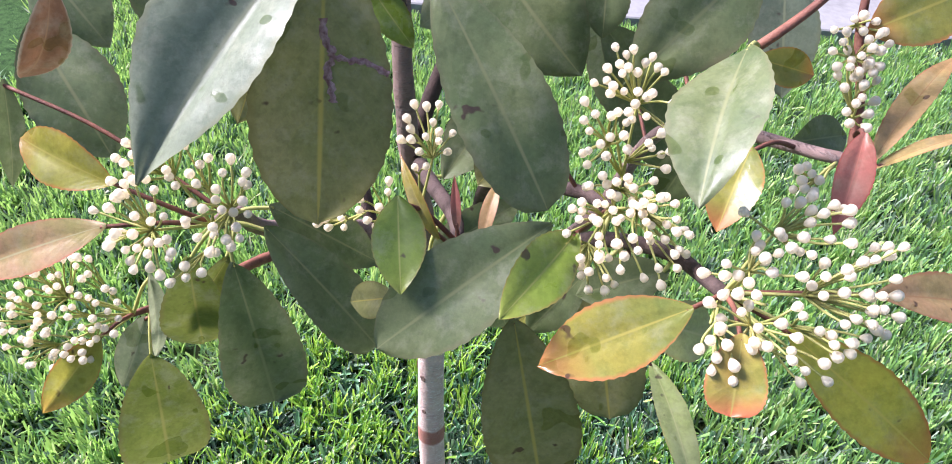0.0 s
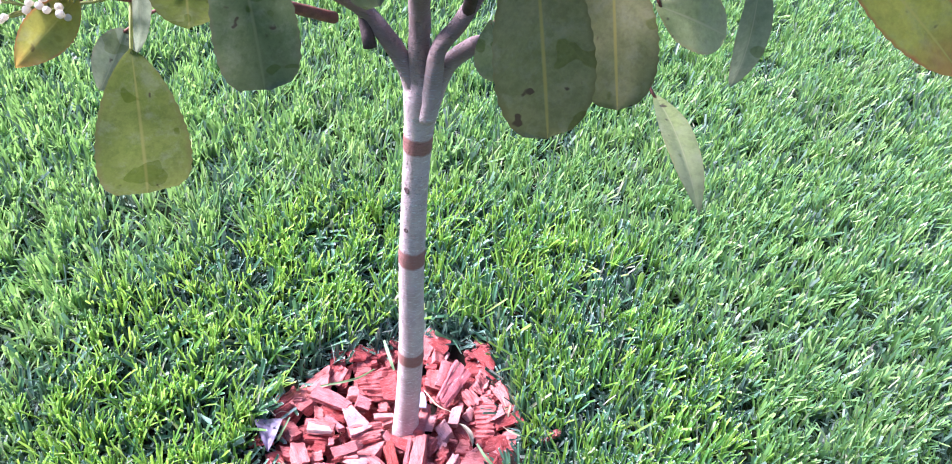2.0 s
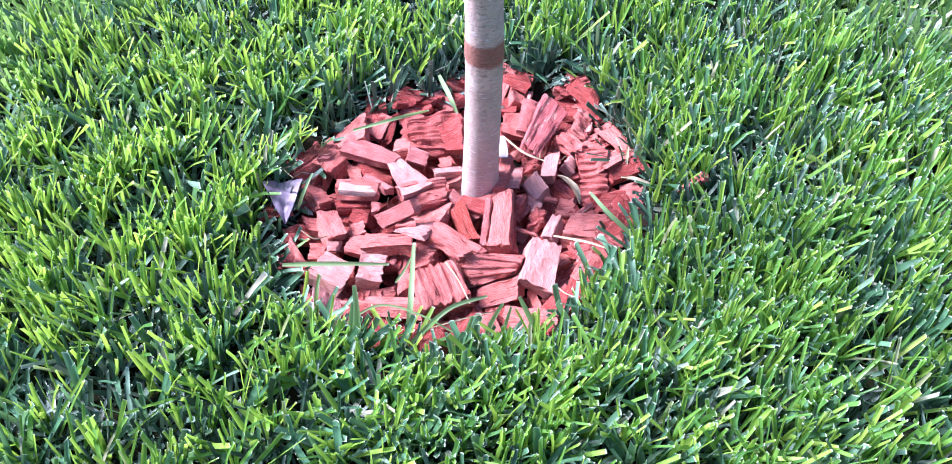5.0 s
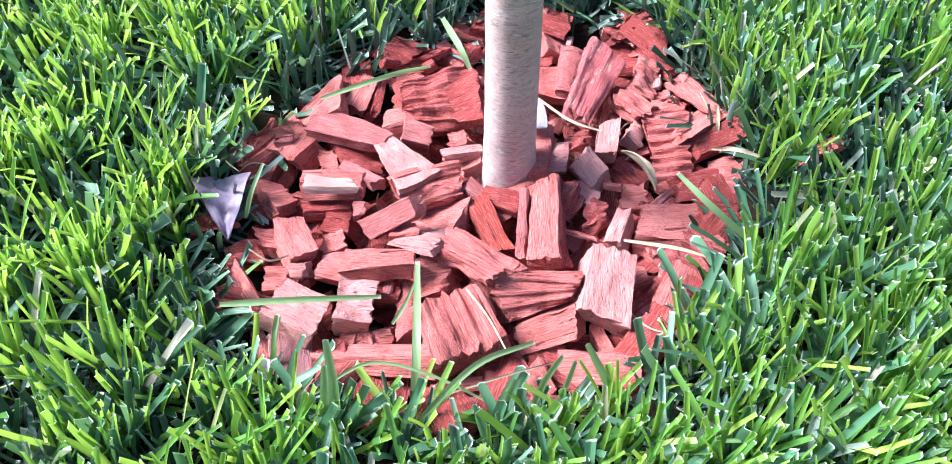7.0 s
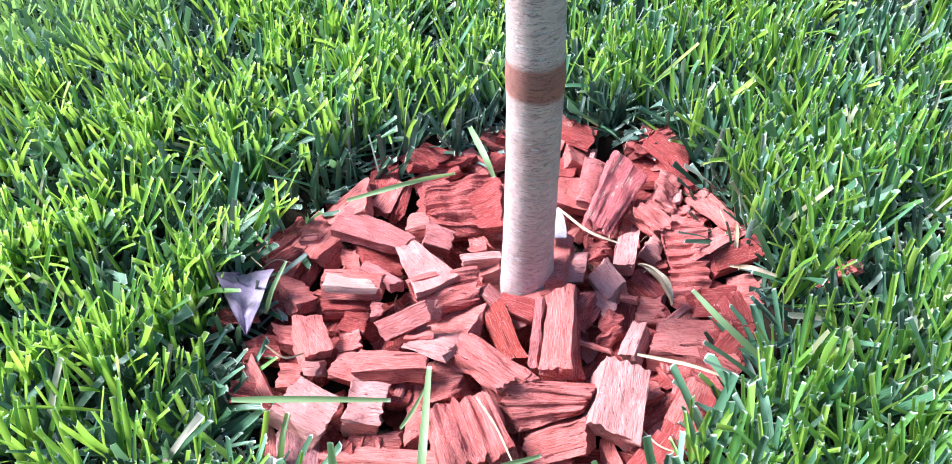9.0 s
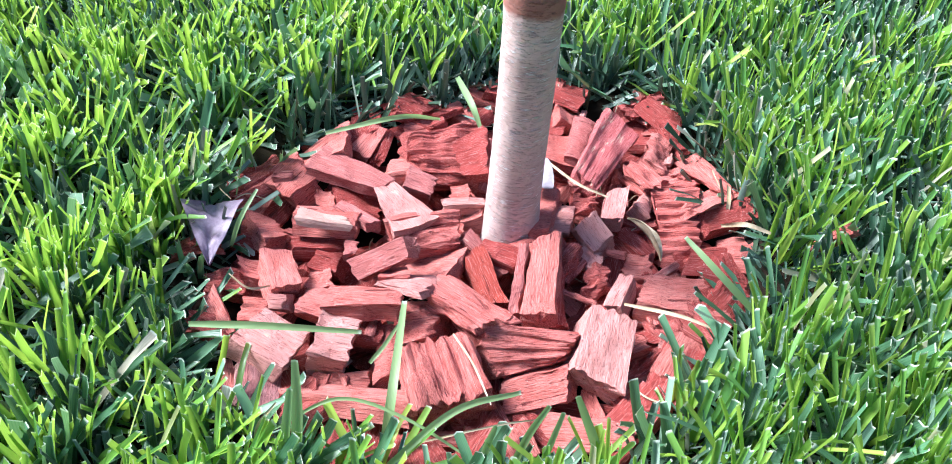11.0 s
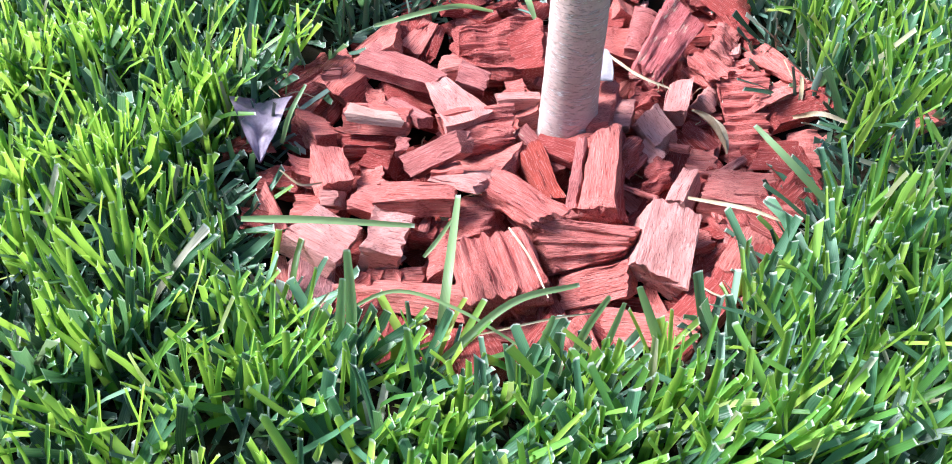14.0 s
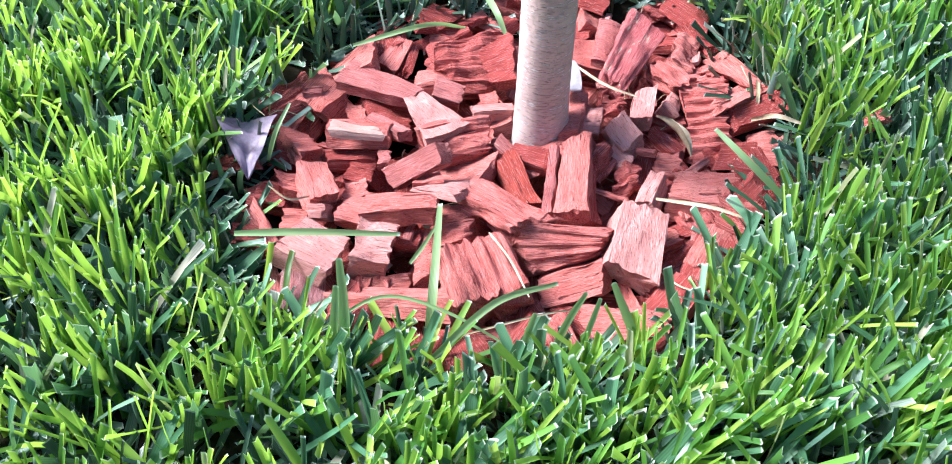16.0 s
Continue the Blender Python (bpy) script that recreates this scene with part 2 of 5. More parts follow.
def chip_material(name, dye, faded, bare=0.0, gloom=(0.16, 0.03, 0.025), pale=(0.80, 0.42, 0.37)):
    """Dyed split wood: grain along x, faded high spots, bare pale streaks where the dye has worn off."""
    n = Nodes(name, 0.75, 0.12)
    info = n.tree.nodes.new("ShaderNodeObjectInfo")
    tc = n.tree.nodes.new("ShaderNodeTexCoord")
    shift = n.add("ShaderNodeVectorMath")
    n.link(tc.outputs["Object"], shift.inputs[0])
    n.link(info.outputs["Random"], shift.inputs[1])
    grain_map = n.add("ShaderNodeMapping", Scale=(60, 1700, 1700))
    n.link(shift.outputs[0], grain_map.inputs["Vector"])
    grain = n.noise(grain_map.outputs["Vector"], 1.0, 4, 0.65)
    wide_map = n.add("ShaderNodeMapping", Scale=(55, 150, 150))
    n.link(shift.outputs[0], wide_map.inputs["Vector"])
    wide = n.noise(wide_map.outputs["Vector"], 1.0, 3)
    col = n.mix(n.ramp(wide, (0.30, (0.18, 0.18, 0.18)), (0.70, (0.85, 0.85, 0.85))), dye, faded)
    col = n.mix(n.math("MULTIPLY", info.outputs["Random"], 0.4), col, dye)
    col = n.mix(n.ramp(grain, (0.30, (0.85, 0.85, 0.85)), (0.47, (0, 0, 0))), col, gloom)
    col = n.mix(n.ramp(grain, (0.53, (0, 0, 0)), (0.70, (0.6, 0.6, 0.6))), col, pale)
    if bare:
        worn = n.ramp(wide, (0.66 - bare * 0.3, (0, 0, 0)), (0.74 - bare * 0.3, (1, 1, 1)))
        col = n.mix(n.math("MULTIPLY", worn, n.ramp(grain, (0.42, (0, 0, 0)), (0.55, (1, 1, 1)))), col, (0.68, 0.5, 0.36))
    crack_map = n.add("ShaderNodeMapping", Scale=(16, 420, 420))
    n.link(shift.outputs[0], crack_map.inputs["Vector"])
    crack = n.ramp(n.noise(crack_map.outputs["Vector"], 1.0, 3, 0.6), (0.31, (1, 1, 1)), (0.345, (0, 0, 0)))
    col = n.mix(n.math("MULTIPLY", crack, 0.85), col, gloom)
    flecks = n.noise(shift.outputs[0], 700, 3, 0.7)
    col = n.mix(n.ramp(flecks, (0.64, (0, 0, 0)), (0.72, (0.55, 0.55, 0.55))), col, (0.74, 0.5, 0.44))
    col = n.mix(n.ramp(flecks, (0.27, (0.6, 0.6, 0.6)), (0.35, (0, 0, 0))), col, gloom)
    n.link(col, n.bsdf.inputs["Base Color"])
    pit_map = n.add("ShaderNodeMapping", Scale=(260, 620, 620))
    n.link(shift.outputs[0], pit_map.inputs["Vector"])
    pits = n.noise(pit_map.outputs["Vector"], 1.0, 5, 0.75)
    relief = n.math("ADD", n.math("ADD", n.math("MULTIPLY", grain, 1.0), n.math("MULTIPLY", pits, 0.95)), n.math("MULTIPLY", n.noise(shift.outputs[0], 160, 3), 0.35))
    n.bump(n.math("SUBTRACT", relief, n.math("MULTIPLY", crack, 1.0)), 1.0, 0.0019)
    return n.mat


CHIP = {
    "plain": chip_material("red_dyed_wood", (0.54, 0.112, 0.088), (0.80, 0.315, 0.262), 0.0, (0.15, 0.025, 0.0243)),
    "pale": chip_material("faded_red_wood", (0.64, 0.235, 0.195), (0.83, 0.46, 0.40), 0.05, (0.28, 0.06, 0.0585)),
    "rough": chip_material("split_red_wood", (0.52, 0.105, 0.085), (0.79, 0.30, 0.25), 0.0, (0.13, 0.02, 0.0197)),
    "bark": chip_material("red_bark", (0.38, 0.070, 0.058), (0.58, 0.160, 0.137), 0.0, (0.07, 0.015, 0.0147)),
    "dark": chip_material("deep_red_wood", (0.33, 0.048, 0.040), (0.51, 0.110, 0.093)),
    "grey": chip_material("weathered_red_wood", (0.46, 0.120, 0.104), (0.68, 0.275, 0.243), 0.02, (0.2, 0.055, 0.0542)),
    "orange": chip_material("orange_red_wood", (0.42, 0.07, 0.048), (0.48, 0.09, 0.065)),
    "streak": chip_material("streaked_red_wood", (0.46, 0.095, 0.0927), (0.62, 0.2, 0.1955), 0.3),
    "ribbed": chip_material("ribbed_red_wood", (0.52, 0.100, 0.082), (0.77, 0.27, 0.225), 0.0, (0.13, 0.02, 0.0197)),
    "bare": chip_material("bare_pale_wood", (0.70, 0.40, 0.32), (0.82, 0.58, 0.47), 0.1, (0.5, 0.2, 0.15)),
    "resin": chip_material("resin_stained_wood", (0.48, 0.16, 0.157), (0.56, 0.34, 0.3385), 0.3),
}


def grass_material(name, stops, lit, share, tip, gloss=0.32, spec=0.45, dry=0.0):
    n = Nodes(name, gloss, spec)
    geo = n.tree.nodes.new("ShaderNodeNewGeometry")
    rnd = geo.outputs["Random Per Island"]
    obj = n.coords("Object")
    uv = n.tree.nodes.new("ShaderNodeUVMap")
    sep = n.tree.nodes.new("ShaderNodeSeparateXYZ")
    n.link(uv.outputs["UV"], sep.inputs[0])
    col = n.ramp(rnd, *stops)
    patch = n.ramp(n.noise(obj, 5, 3), (0.35, (0, 0, 0)), (0.65, (1, 1, 1)))
    col = n.mix(n.math("MULTIPLY", patch, 0.12), col, (0.14, 0.28, 0.12))
    if dry:
        # thin spots of the lawn where straw shows
        straw = n.ramp(n.noise(obj, 4.5, 4, 0.65), (0.50, (0, 0, 0)), (0.68, (1, 1, 1)))
        some = n.ramp(rnd, (0.30, (0.25, 0.25, 0.25)), (0.75, (1, 1, 1)))
        col = n.mix(n.math("MULTIPLY", n.math("MULTIPLY", straw, some), dry), col, (0.50, 0.44, 0.26))
    lines = n.math("ABSOLUTE", n.math("SINE", n.math("MULTIPLY", sep.outputs[0], 22.0)))
    col = n.mix(n.math("MULTIPLY", lines, 0.18), col, (0.30, 0.38, 0.20))
    # pale frayed cut at the mown tip
    col = n.mix(n.math("MULTIPLY", n.ramp(sep.outputs[1], (0.978, (0, 0, 0)), (0.990, (1, 1, 1))), tip), col, (0.80, 0.84, 0.70))
    n.link(col, n.bsdf.inputs["Base Color"])
    n.bump(lines, 0.25, 0.0004)
    n.thin(n.mix(0.6, col, lit), share)
    return n.mat


def ground_material():
    n = Nodes("soil_and_turf", 0.95, 0.1)
    obj = n.coords("Object")
    soil = n.mix(n.noise(obj, 60, 6, 0.7), (0.012, 0.009, 0.006), (0.045, 0.03, 0.02))
    thatch = n.mix(n.noise(obj, 70, 6, 0.7), (0.010, 0.018, 0.006), (0.05, 0.06, 0.025))
    turf = n.mix(n.ramp(n.noise(obj, 45, 8, 0.75), (0.35, (0, 0, 0)), (0.65, (1, 1, 1))), (0.012, 0.030, 0.010), (0.050, 0.105, 0.030))
    dist = n.add("ShaderNodeVectorMath")
    dist.operation = "LENGTH"
    n.link(obj, dist.inputs[0])
    far = n.math("ADD", n.math("DIVIDE", dist.outputs["Value"], 4.0), n.math("MULTIPLY", n.noise(obj, 6, 4), 0.12))
    col = n.mix(n.ramp(far, (0.10, (0, 0, 0)), (0.18, (1, 1, 1))), soil, thatch)
    col = n.mix(n.ramp(far, (0.20, (0, 0, 0)), (0.34, (1, 1, 1))), col, turf)
    n.link(col, n.bsdf.inputs["Base Color"])
    n.bump(n.noise(obj, 160, 6, 0.7), 0.8, 0.006)
    return n.mat


BARK, GROUND = bark_material(), ground_material()
SHOOTS = ((0.0, (0.035, 0.15, 0.030)), (0.30, (0.10, 0.30, 0.045)), (0.60, (0.23, 0.49, 0.062)), (0.85, (0.39, 0.62, 0.075)), (0.97, (0.54, 0.72, 0.11)), (0.99, (0.58, 0.52, 0.36)))
BROAD = ((0.0, (0.022, 0.090, 0.050)), (0.35, (0.045, 0.155, 0.080)), (0.65, (0.085, 0.24, 0.115)), (0.85, (0.15, 0.32, 0.19)), (0.95, (0.30, 0.42, 0.32)), (0.985, (0.56, 0.50, 0.38)))
TURF = ((0.0, (0.042, 0.118, 0.062)), (0.33, (0.100, 0.245, 0.092)), (0.62, (0.23, 0.43, 0.118)), (0.82, (0.35, 0.56, 0.145)), (0.945, (0.46, 0.58, 0.23)), (0.985, (0.50, 0.46, 0.32)))
FLAT = ((0.0, (0.038, 0.080, 0.055)), (0.45, (0.085, 0.16, 0.105)), (0.80, (0.19, 0.27, 0.19)), (0.95, (0.36, 0.42, 0.36)), (0.98, (0.42, 0.38, 0.30)))
GRASS = grass_material("grass_blades", SHOOTS, (0.56, 0.82, 0.07), 0.42, 0.8)
GRASS_BROAD = grass_material("broad_grass_blades", BROAD, (0.30, 0.55, 0.16), 0.25, 0.85, 0.36, 0.5)
GRASS_LAWN = grass_material("lawn_blades", TURF, (0.48, 0.76, 0.13), 0.42, 0.12, 0.5, 0.25, 0.22)
GRASS_FLAT = grass_material("flat_lawn_blades", FLAT, (0.20, 0.36, 0.18), 0.18, 0.15, 0.5, 0.3, 0.4)
# old bluish blades, their colour darkened for the shade deep between the upright ones
GRASS_LOW = grass_material("old_blades_shade_dark", ((0.0, (0.010, 0.034, 0.022)), (0.45, (0.024, 0.075, 0.052)), (0.80, (0.075, 0.16, 0.135)), (0.95, (0.24, 0.29, 0.25)), (0.985, (0.36, 0.34, 0.27))), (0.07, 0.16, 0.08), 0.05, 0.5, 0.34, 0.5)
GRASS_STRAY = grass_material("stray_grass_blade", ((0.0, (0.12, 0.26, 0.11)), (0.5, (0.24, 0.40, 0.15)), (0.9, (0.36, 0.48, 0.24))), (0.36, 0.60, 0.18), 0.3, 0.5, 0.4, 0.4)
TWIG = plain_material("red_brown_twig", (0.13, 0.05, 0.036), (0.24, 0.095, 0.06), 90, 0.6, 0.35)
LIMB = plain_material("dark_brown_limb", (0.045, 0.03, 0.027), (0.10, 0.068, 0.06), 60, 0.8, 0.25, 0.6, 0.0015)
STALK = plain_material("green_flower_stalk", (0.40, 0.42, 0.12), (0.52, 0.49, 0.18), 120, 0.6, 0.35, 0.3, 0.0004, 0.25)
BUD = plain_material("cream_flower_bud", (0.92, 0.82, 0.66), (0.94, 0.88, 0.75), 160, 0.5, 0.4, 0.2, 0.0003, 0.55)
KNOT = plain_material("bud_scar_brown", (0.09, 0.05, 0.042), (0.24, 0.15, 0.13), 260, 0.8, 0.2, 0.6, 0.0008)
PAVE = plain_material("pale_paving", (0.17, 0.165, 0.165), (0.22, 0.215, 0.215), 4, 0.85, 0.2, 0.4, 0.002)
MAUVE = plain_material("dead_leaf_mauve", (0.15, 0.10, 0.14), (0.30, 0.235, 0.30), 70, 0.5, 0.4, 0.4, 0.0006)
PALEDEAD = plain_material("dead_leaf_pale", (0.24, 0.215, 0.24), (0.32, 0.29, 0.31), 70, 0.6, 0.4, 0.3, 0.0005)
STRAW = plain_material("dry_leaf_straw", (0.40, 0.29, 0.16), (0.62, 0.51, 0.34), 80, 0.6, 0.35, 0.4, 0.0006)


# ---- building helpers ----
def mesh_of(name, verts, faces, material, smooth=True):
    me = bpy.data.meshes.new(name)
    me.from_pydata([tuple(v) for v in verts], [], faces)
    me.materials.append(material)
    me.polygons.foreach_set("use_smooth", [smooth] * len(me.polygons))
    me.update()
    return me


def part(name, me, parent, label="", at=None):
    """One mesh object under a thing or a part."""
    ob = new(name, me)
    ob.parent = parent
    if at is not None:
        ob.matrix_basis = at
    return tagged(ob, label)


def frames_along(points):
    pts = [Vector(p) for p in points]
    out, side = [], None
    for i, p in enumerate(pts):
        way = (pts[min(i + 1, len(pts) - 1)] - pts[max(i - 1, 0)]).normalized()
        if side is None:
            side = way.orthogonal().normalized()
        side = (side - way * side.dot(way)).normalized()
        out.append((p, side, way.cross(side)))
    return out


def smooth_line(points, steps):
    """A Catmull-Rom line through the points."""
    pts = [Vector(p) for p in points]
    pts = [pts[0] * 2 - pts[1]] + pts + [pts[-1] * 2 - pts[-2]]
    out = []
    for i in range(1, len(pts) - 2):
        a, b, c, d = pts[i - 1:i + 3]
        for k in range(steps):
            t = k / steps
            out.append(0.5 * (2 * b + (c - a) * t + (2 * a - 5 * b + 4 * c - d) * t * t + (3 * b - a - 3 * c + d) * t ** 3))
    return out + [pts[-2]]


def tube(points, radii, sides=10, rough=0.0, seed=0):
    """Verts and faces of a closed, tapering, slightly uneven tube."""
    fr = frames_along(points)
    verts, faces = [], []
    for i, (p, u, v) in enumerate(fr):
        r = radii[i] if isinstance(radii, (list, tuple)) else radii
        for k in range(sides):
            a = 2 * math.pi * k / sides
            way = u * math.cos(a) + v * math.sin(a)
            bump = 1 + rough * noise.noise(p * 55 + way * 1.6 + Vector((seed, 0, 0)))
            verts.append(p + way * r * bump)
    n = len(fr)
    for i in range(n - 1):
        for k in range(sides):
            j = (k + 1) % sides
            faces.append((i * sides + k, i * sides + j, (i + 1) * sides + j, (i + 1) * sides + k))
    faces.append(tuple(reversed(range(sides))))
    faces.append(tuple(range((n - 1) * sides, n * sides)))
    return verts, faces


def taper(a, b, n):
    return [a + (b - a) * i / (n - 1) for i in range(n)]


# ---- the ground, the bed and the paving behind the lawn ----
# radius of the mulch bed round its middle, every 22.5 degrees from east, counter-clockwise
BED_X, BED_Y = 0.01, 0.02
BED = (0.150, 0.139, 0.160, 0.172, 0.160, 0.159, 0.145, 0.177, 0.188, 0.202, 0.213, 0.193, 0.174, 0.166, 0.140, 0.134)


def bed_radius(angle):
    f = (angle / (2 * math.pi) * 16) % 16
    i = int(f)
    return BED[i] * (1 - f + i) + BED[(i + 1) % 16] * (f - i)


def ground_height(x, y):
    dx, dy = x - BED_X, y - BED_Y
    q = math.hypot(dx, dy) / bed_radius(math.atan2(dy, dx))
    s = min(1, max(0, (q - 0.75) / 0.35))
    dip = -0.030 * (1 - s * s * (3 - 2 * s))
    return dip + 0.004 * noise.noise(Vector((x * 3, y * 3, 0))) * min(1, q)


def build_ground():
    rings, around = [0.0005, 0.04, 0.08, 0.11, 0.13, 0.15, 0.17, 0.19, 0.21, 0.23, 0.26, 0.32, 0.45, 0.7, 1.1, 1.8, 3, 6, 15, 50, 200, 900], 72
    verts, faces = [], []
    for r in rings:
        for k in range(around):
            a = 2 * math.pi * k / around
            x, y = BED_X + r * math.cos(a), BED_Y + r * math.sin(a)
            verts.append((x, y, ground_height(x, y)))
    for i in range(len(rings) - 1):
        for k in range(around):
            j = (k + 1) % around
            faces.append((i * around + k, (i + 1) * around + k, (i + 1) * around + j, i * around + j))
    faces.append(tuple(range(around)))
    tagged(new("ground", mesh_of("ground", verts, faces, GROUND)), "dark soil of the mown lawn", "ground", kind="structure")


build_ground()


def build_pavement():
    """Pale paving slabs beyond the far edge of the lawn, a little proud of the soil."""
    base = tagged(new("pavement"), "pale grey stone paving beyond the lawn", "pavement", kind="structure")
    bm = bmesh.new()
    bmesh.ops.create_cube(bm, size=1, matrix=Matrix.Diagonal((0.594, 0.394, 0.06, 1)))
    bmesh.ops.bevel(bm, geom=bm.edges[:], offset=0.004, segments=1, affect="EDGES")
    me = bpy.data.meshes.new("paving_slab")
    bm.to_mesh(me)
    bm.free()
    me.materials.append(PAVE)
    turn = pose(0.2, 1.78, 0, 0, 0, 6)
    for row in range(5):
        for col in range(-8, 9):
            shift = 0.0
            part("paving_slab", me, base, at=turn @ pose(col * 0.6 + shift, 0.2 + row * 0.4, 0.025 + 0.002 * ((row * 7 + col * 3) % 3)))


build_pavement()


# ---- lawn: every blade is geometry ----
def edge_share(x, y):
    """Distance from the bed's middle in bed radii, counted for the front half alone."""
    dx, dy = x - BED_X, y - BED_Y
    return math.hypot(dx, dy) / bed_radius(math.atan2(dy, dx)) if dy < -0.05 and math.hypot(dx, dy) < 0.35 else 2.0


def grass_field(name, label, roots, fan, length, width, cuts, fold, seed, material, tilt=0.22, flat_share=0.08, mown=0.0):
    """Blades in tufts. roots: tuft places (n x 2); fan: blades a tuft; cuts: pieces along a blade; fold: a keeled blade;
    tilt: usual lean in radians; flat_share: how many lie down; mown: the height at which the upright ones are cut."""
    rng = np.random.default_rng(seed)
    n = len(roots) * fan
    base = np.repeat(roots, fan, axis=0) + rng.normal(0, 0.0048, (n, 2))
    z0 = np.array([ground_height(x, y) for x, y in base]) if "lawn" not in name else np.zeros(n)
    comb = 0.9 * np.sin(base[:, 0] * 7.0 + 1.3 * np.sin(base[:, 1] * 6.0)) + 1.7 * np.cos(base[:, 1] * 4.0 - base[:, 0] * 3.0)
    tuft_way = np.repeat(np.where(rng.random(len(roots)) < (0.12 if "lawn" in name else 0.5), comb[::fan], rng.random(len(roots)) * 2 * np.pi), fan)
    azim = np.where(rng.random(n) < 0.6, tuft_way + rng.normal(0, 0.6, n), rng.random(n) * 2 * np.pi)
    lean = np.abs(np.repeat(rng.normal(tilt, 0.24, len(roots)), fan) + rng.normal(0, 0.28, n))
    flat = rng.random(n) < flat_share
    lean = np.where(flat, rng.uniform(0.9, 1.45, n), lean)
    long = length * rng.uniform(0.62, 1.15, n) * np.repeat(rng.uniform(0.78, 1.15, len(roots)), fan)
    if mown:
        cut_at = mown * np.repeat(rng.uniform(0.84, 1.06, len(roots)), fan) * rng.uniform(0.86, 1.05, n)
        long = np.where(flat, long, np.minimum(cut_at / np.maximum(np.cos(lean), 0.45), length * 1.25))
    # cut lower along the front of the bed
    reach = np.array([edge_share(x, y) for x, y in base])
    long = long * np.clip(0.62 + (reach - 1.02) * 1.1, 0.62, 1.0)
    curl = rng.normal(0.15, 0.28, n)
    wide = width * rng.uniform(0.5, 1.35, n)
    out = np.stack([np.cos(azim), np.sin(azim)], 1)
    spin = azim + np.pi / 2 + rng.normal(0, 0.55, n)
    side = np.stack([np.cos(spin), np.sin(spin)], 1)
    cols = 3 if fold else 2
    rows = cuts + 1
    V = np.zeros((n, rows, cols, 3))
    U = np.zeros((n, rows, cols, 2))
    p = np.stack([base[:, 0], base[:, 1], z0 - 0.004], 1)
    for r in range(rows):
        s = r / cuts
        if r:
            ang = lean + curl * (s - 0.5 / cuts) ** 1.5
            step = long / cuts
            p = p + np.stack([out[:, 0] * np.sin(ang) * step, out[:, 1] * np.sin(ang) * step, np.cos(ang) * step], 1)
        w = wide * (0.62 + 0.38 * min(1, s * 3)) * (1 - 0.30 * s ** 2)
        for c in range(cols):
            k = c / (cols - 1) - 0.5
            V[:, r, c, :2] = p[:, :2] + side * (k * w)[:, None]
            V[:, r, c, 2] = p[:, 2]
            if fold and c == 1:
                V[:, r, c, :2] += out * (0.32 * w)[:, None]
                V[:, r, c, 2] -= 0.10 * w
            if r == rows - 1:
                V[:, r, c, 2] += k * w * rng.normal(0, 0.9, n) - (0.45 * w if c == 1 and fold else 0)
            U[:, r, c] = (c / (cols - 1), s)
    idx = np.arange(n * rows * cols).reshape(n, rows, cols)
    quads = np.stack([idx[:, :-1, :-1], idx[:, :-1, 1:], idx[:, 1:, 1:], idx[:, 1:, :-1]], -1).reshape(-1, 4)
    me = bpy.data.meshes.new(name)
    me.vertices.add(n * rows * cols)
    me.vertices.foreach_set("co", V.reshape(-1))
    me.loops.add(quads.size)
    me.loops.foreach_set("vertex_index", quads.reshape(-1).astype(np.int32))
    me.polygons.add(len(quads))
    me.polygons.foreach_set("loop_start", np.arange(0, quads.size, 4, dtype=np.int32))
    me.polygons.foreach_set("loop_total", np.full(len(quads), 4, dtype=np.int32))
    me.polygons.foreach_set("use_smooth", np.ones(len(quads), dtype=bool))
    me.uv_layers.new(name="UVMap").data.foreach_set("uv", U.reshape(-1, 2)[quads.reshape(-1)].reshape(-1))
    me.materials.append(material)
    me.update()
    me.validate()
    return tagged(new(name, me), label, "grass", kind="stuff")


def lawn_roots(x0, x1, y0, y1, density, keep, seed):
    rng = np.random.default_rng(seed)
    n = int((x1 - x0) * (y1 - y0) * density)
    pts = np.stack([rng.uniform(x0, x1, n), rng.uniform(y0, y1, n)], 1)
    return pts[np.array([keep(x, y) for x, y in pts])]


def off_bed(x, y, margin=1.0):
    dx, dy = x - BED_X, y - BED_Y
    return math.hypot(dx, dy) > bed_radius(math.atan2(dy, dx)) * margin


def near_lawn(x, y):
    """The finely built grass round the bed, which gives way to the rest of the lawn along a ragged line."""
    return math.hypot(x, y) + 0.09 * noise.noise(Vector((x * 8, y * 8, 7))) + 0.10 * (chance(y, x) - 0.5) < 0.50


def clump(x, y):
    """Share of the tufts that grow at a spot: mown turf stands in clumps, with dark gaps between them."""
    f = noise.noise(Vector((x * 34, y * 34, 4.7))) + 0.45 * noise.noise(Vector((x * 80, y * 80, 1.2)))
    return min(1.0, max(0.10 if off_bed(x, y, 1.35) else 0.45, 0.62 + 1.5 * f))


def chance(x, y):
    return abs(math.sin(x * 12989.8 + y * 7823.3) * 43758.55) % 1.0


STRAY = (0.1998, 0.0349)


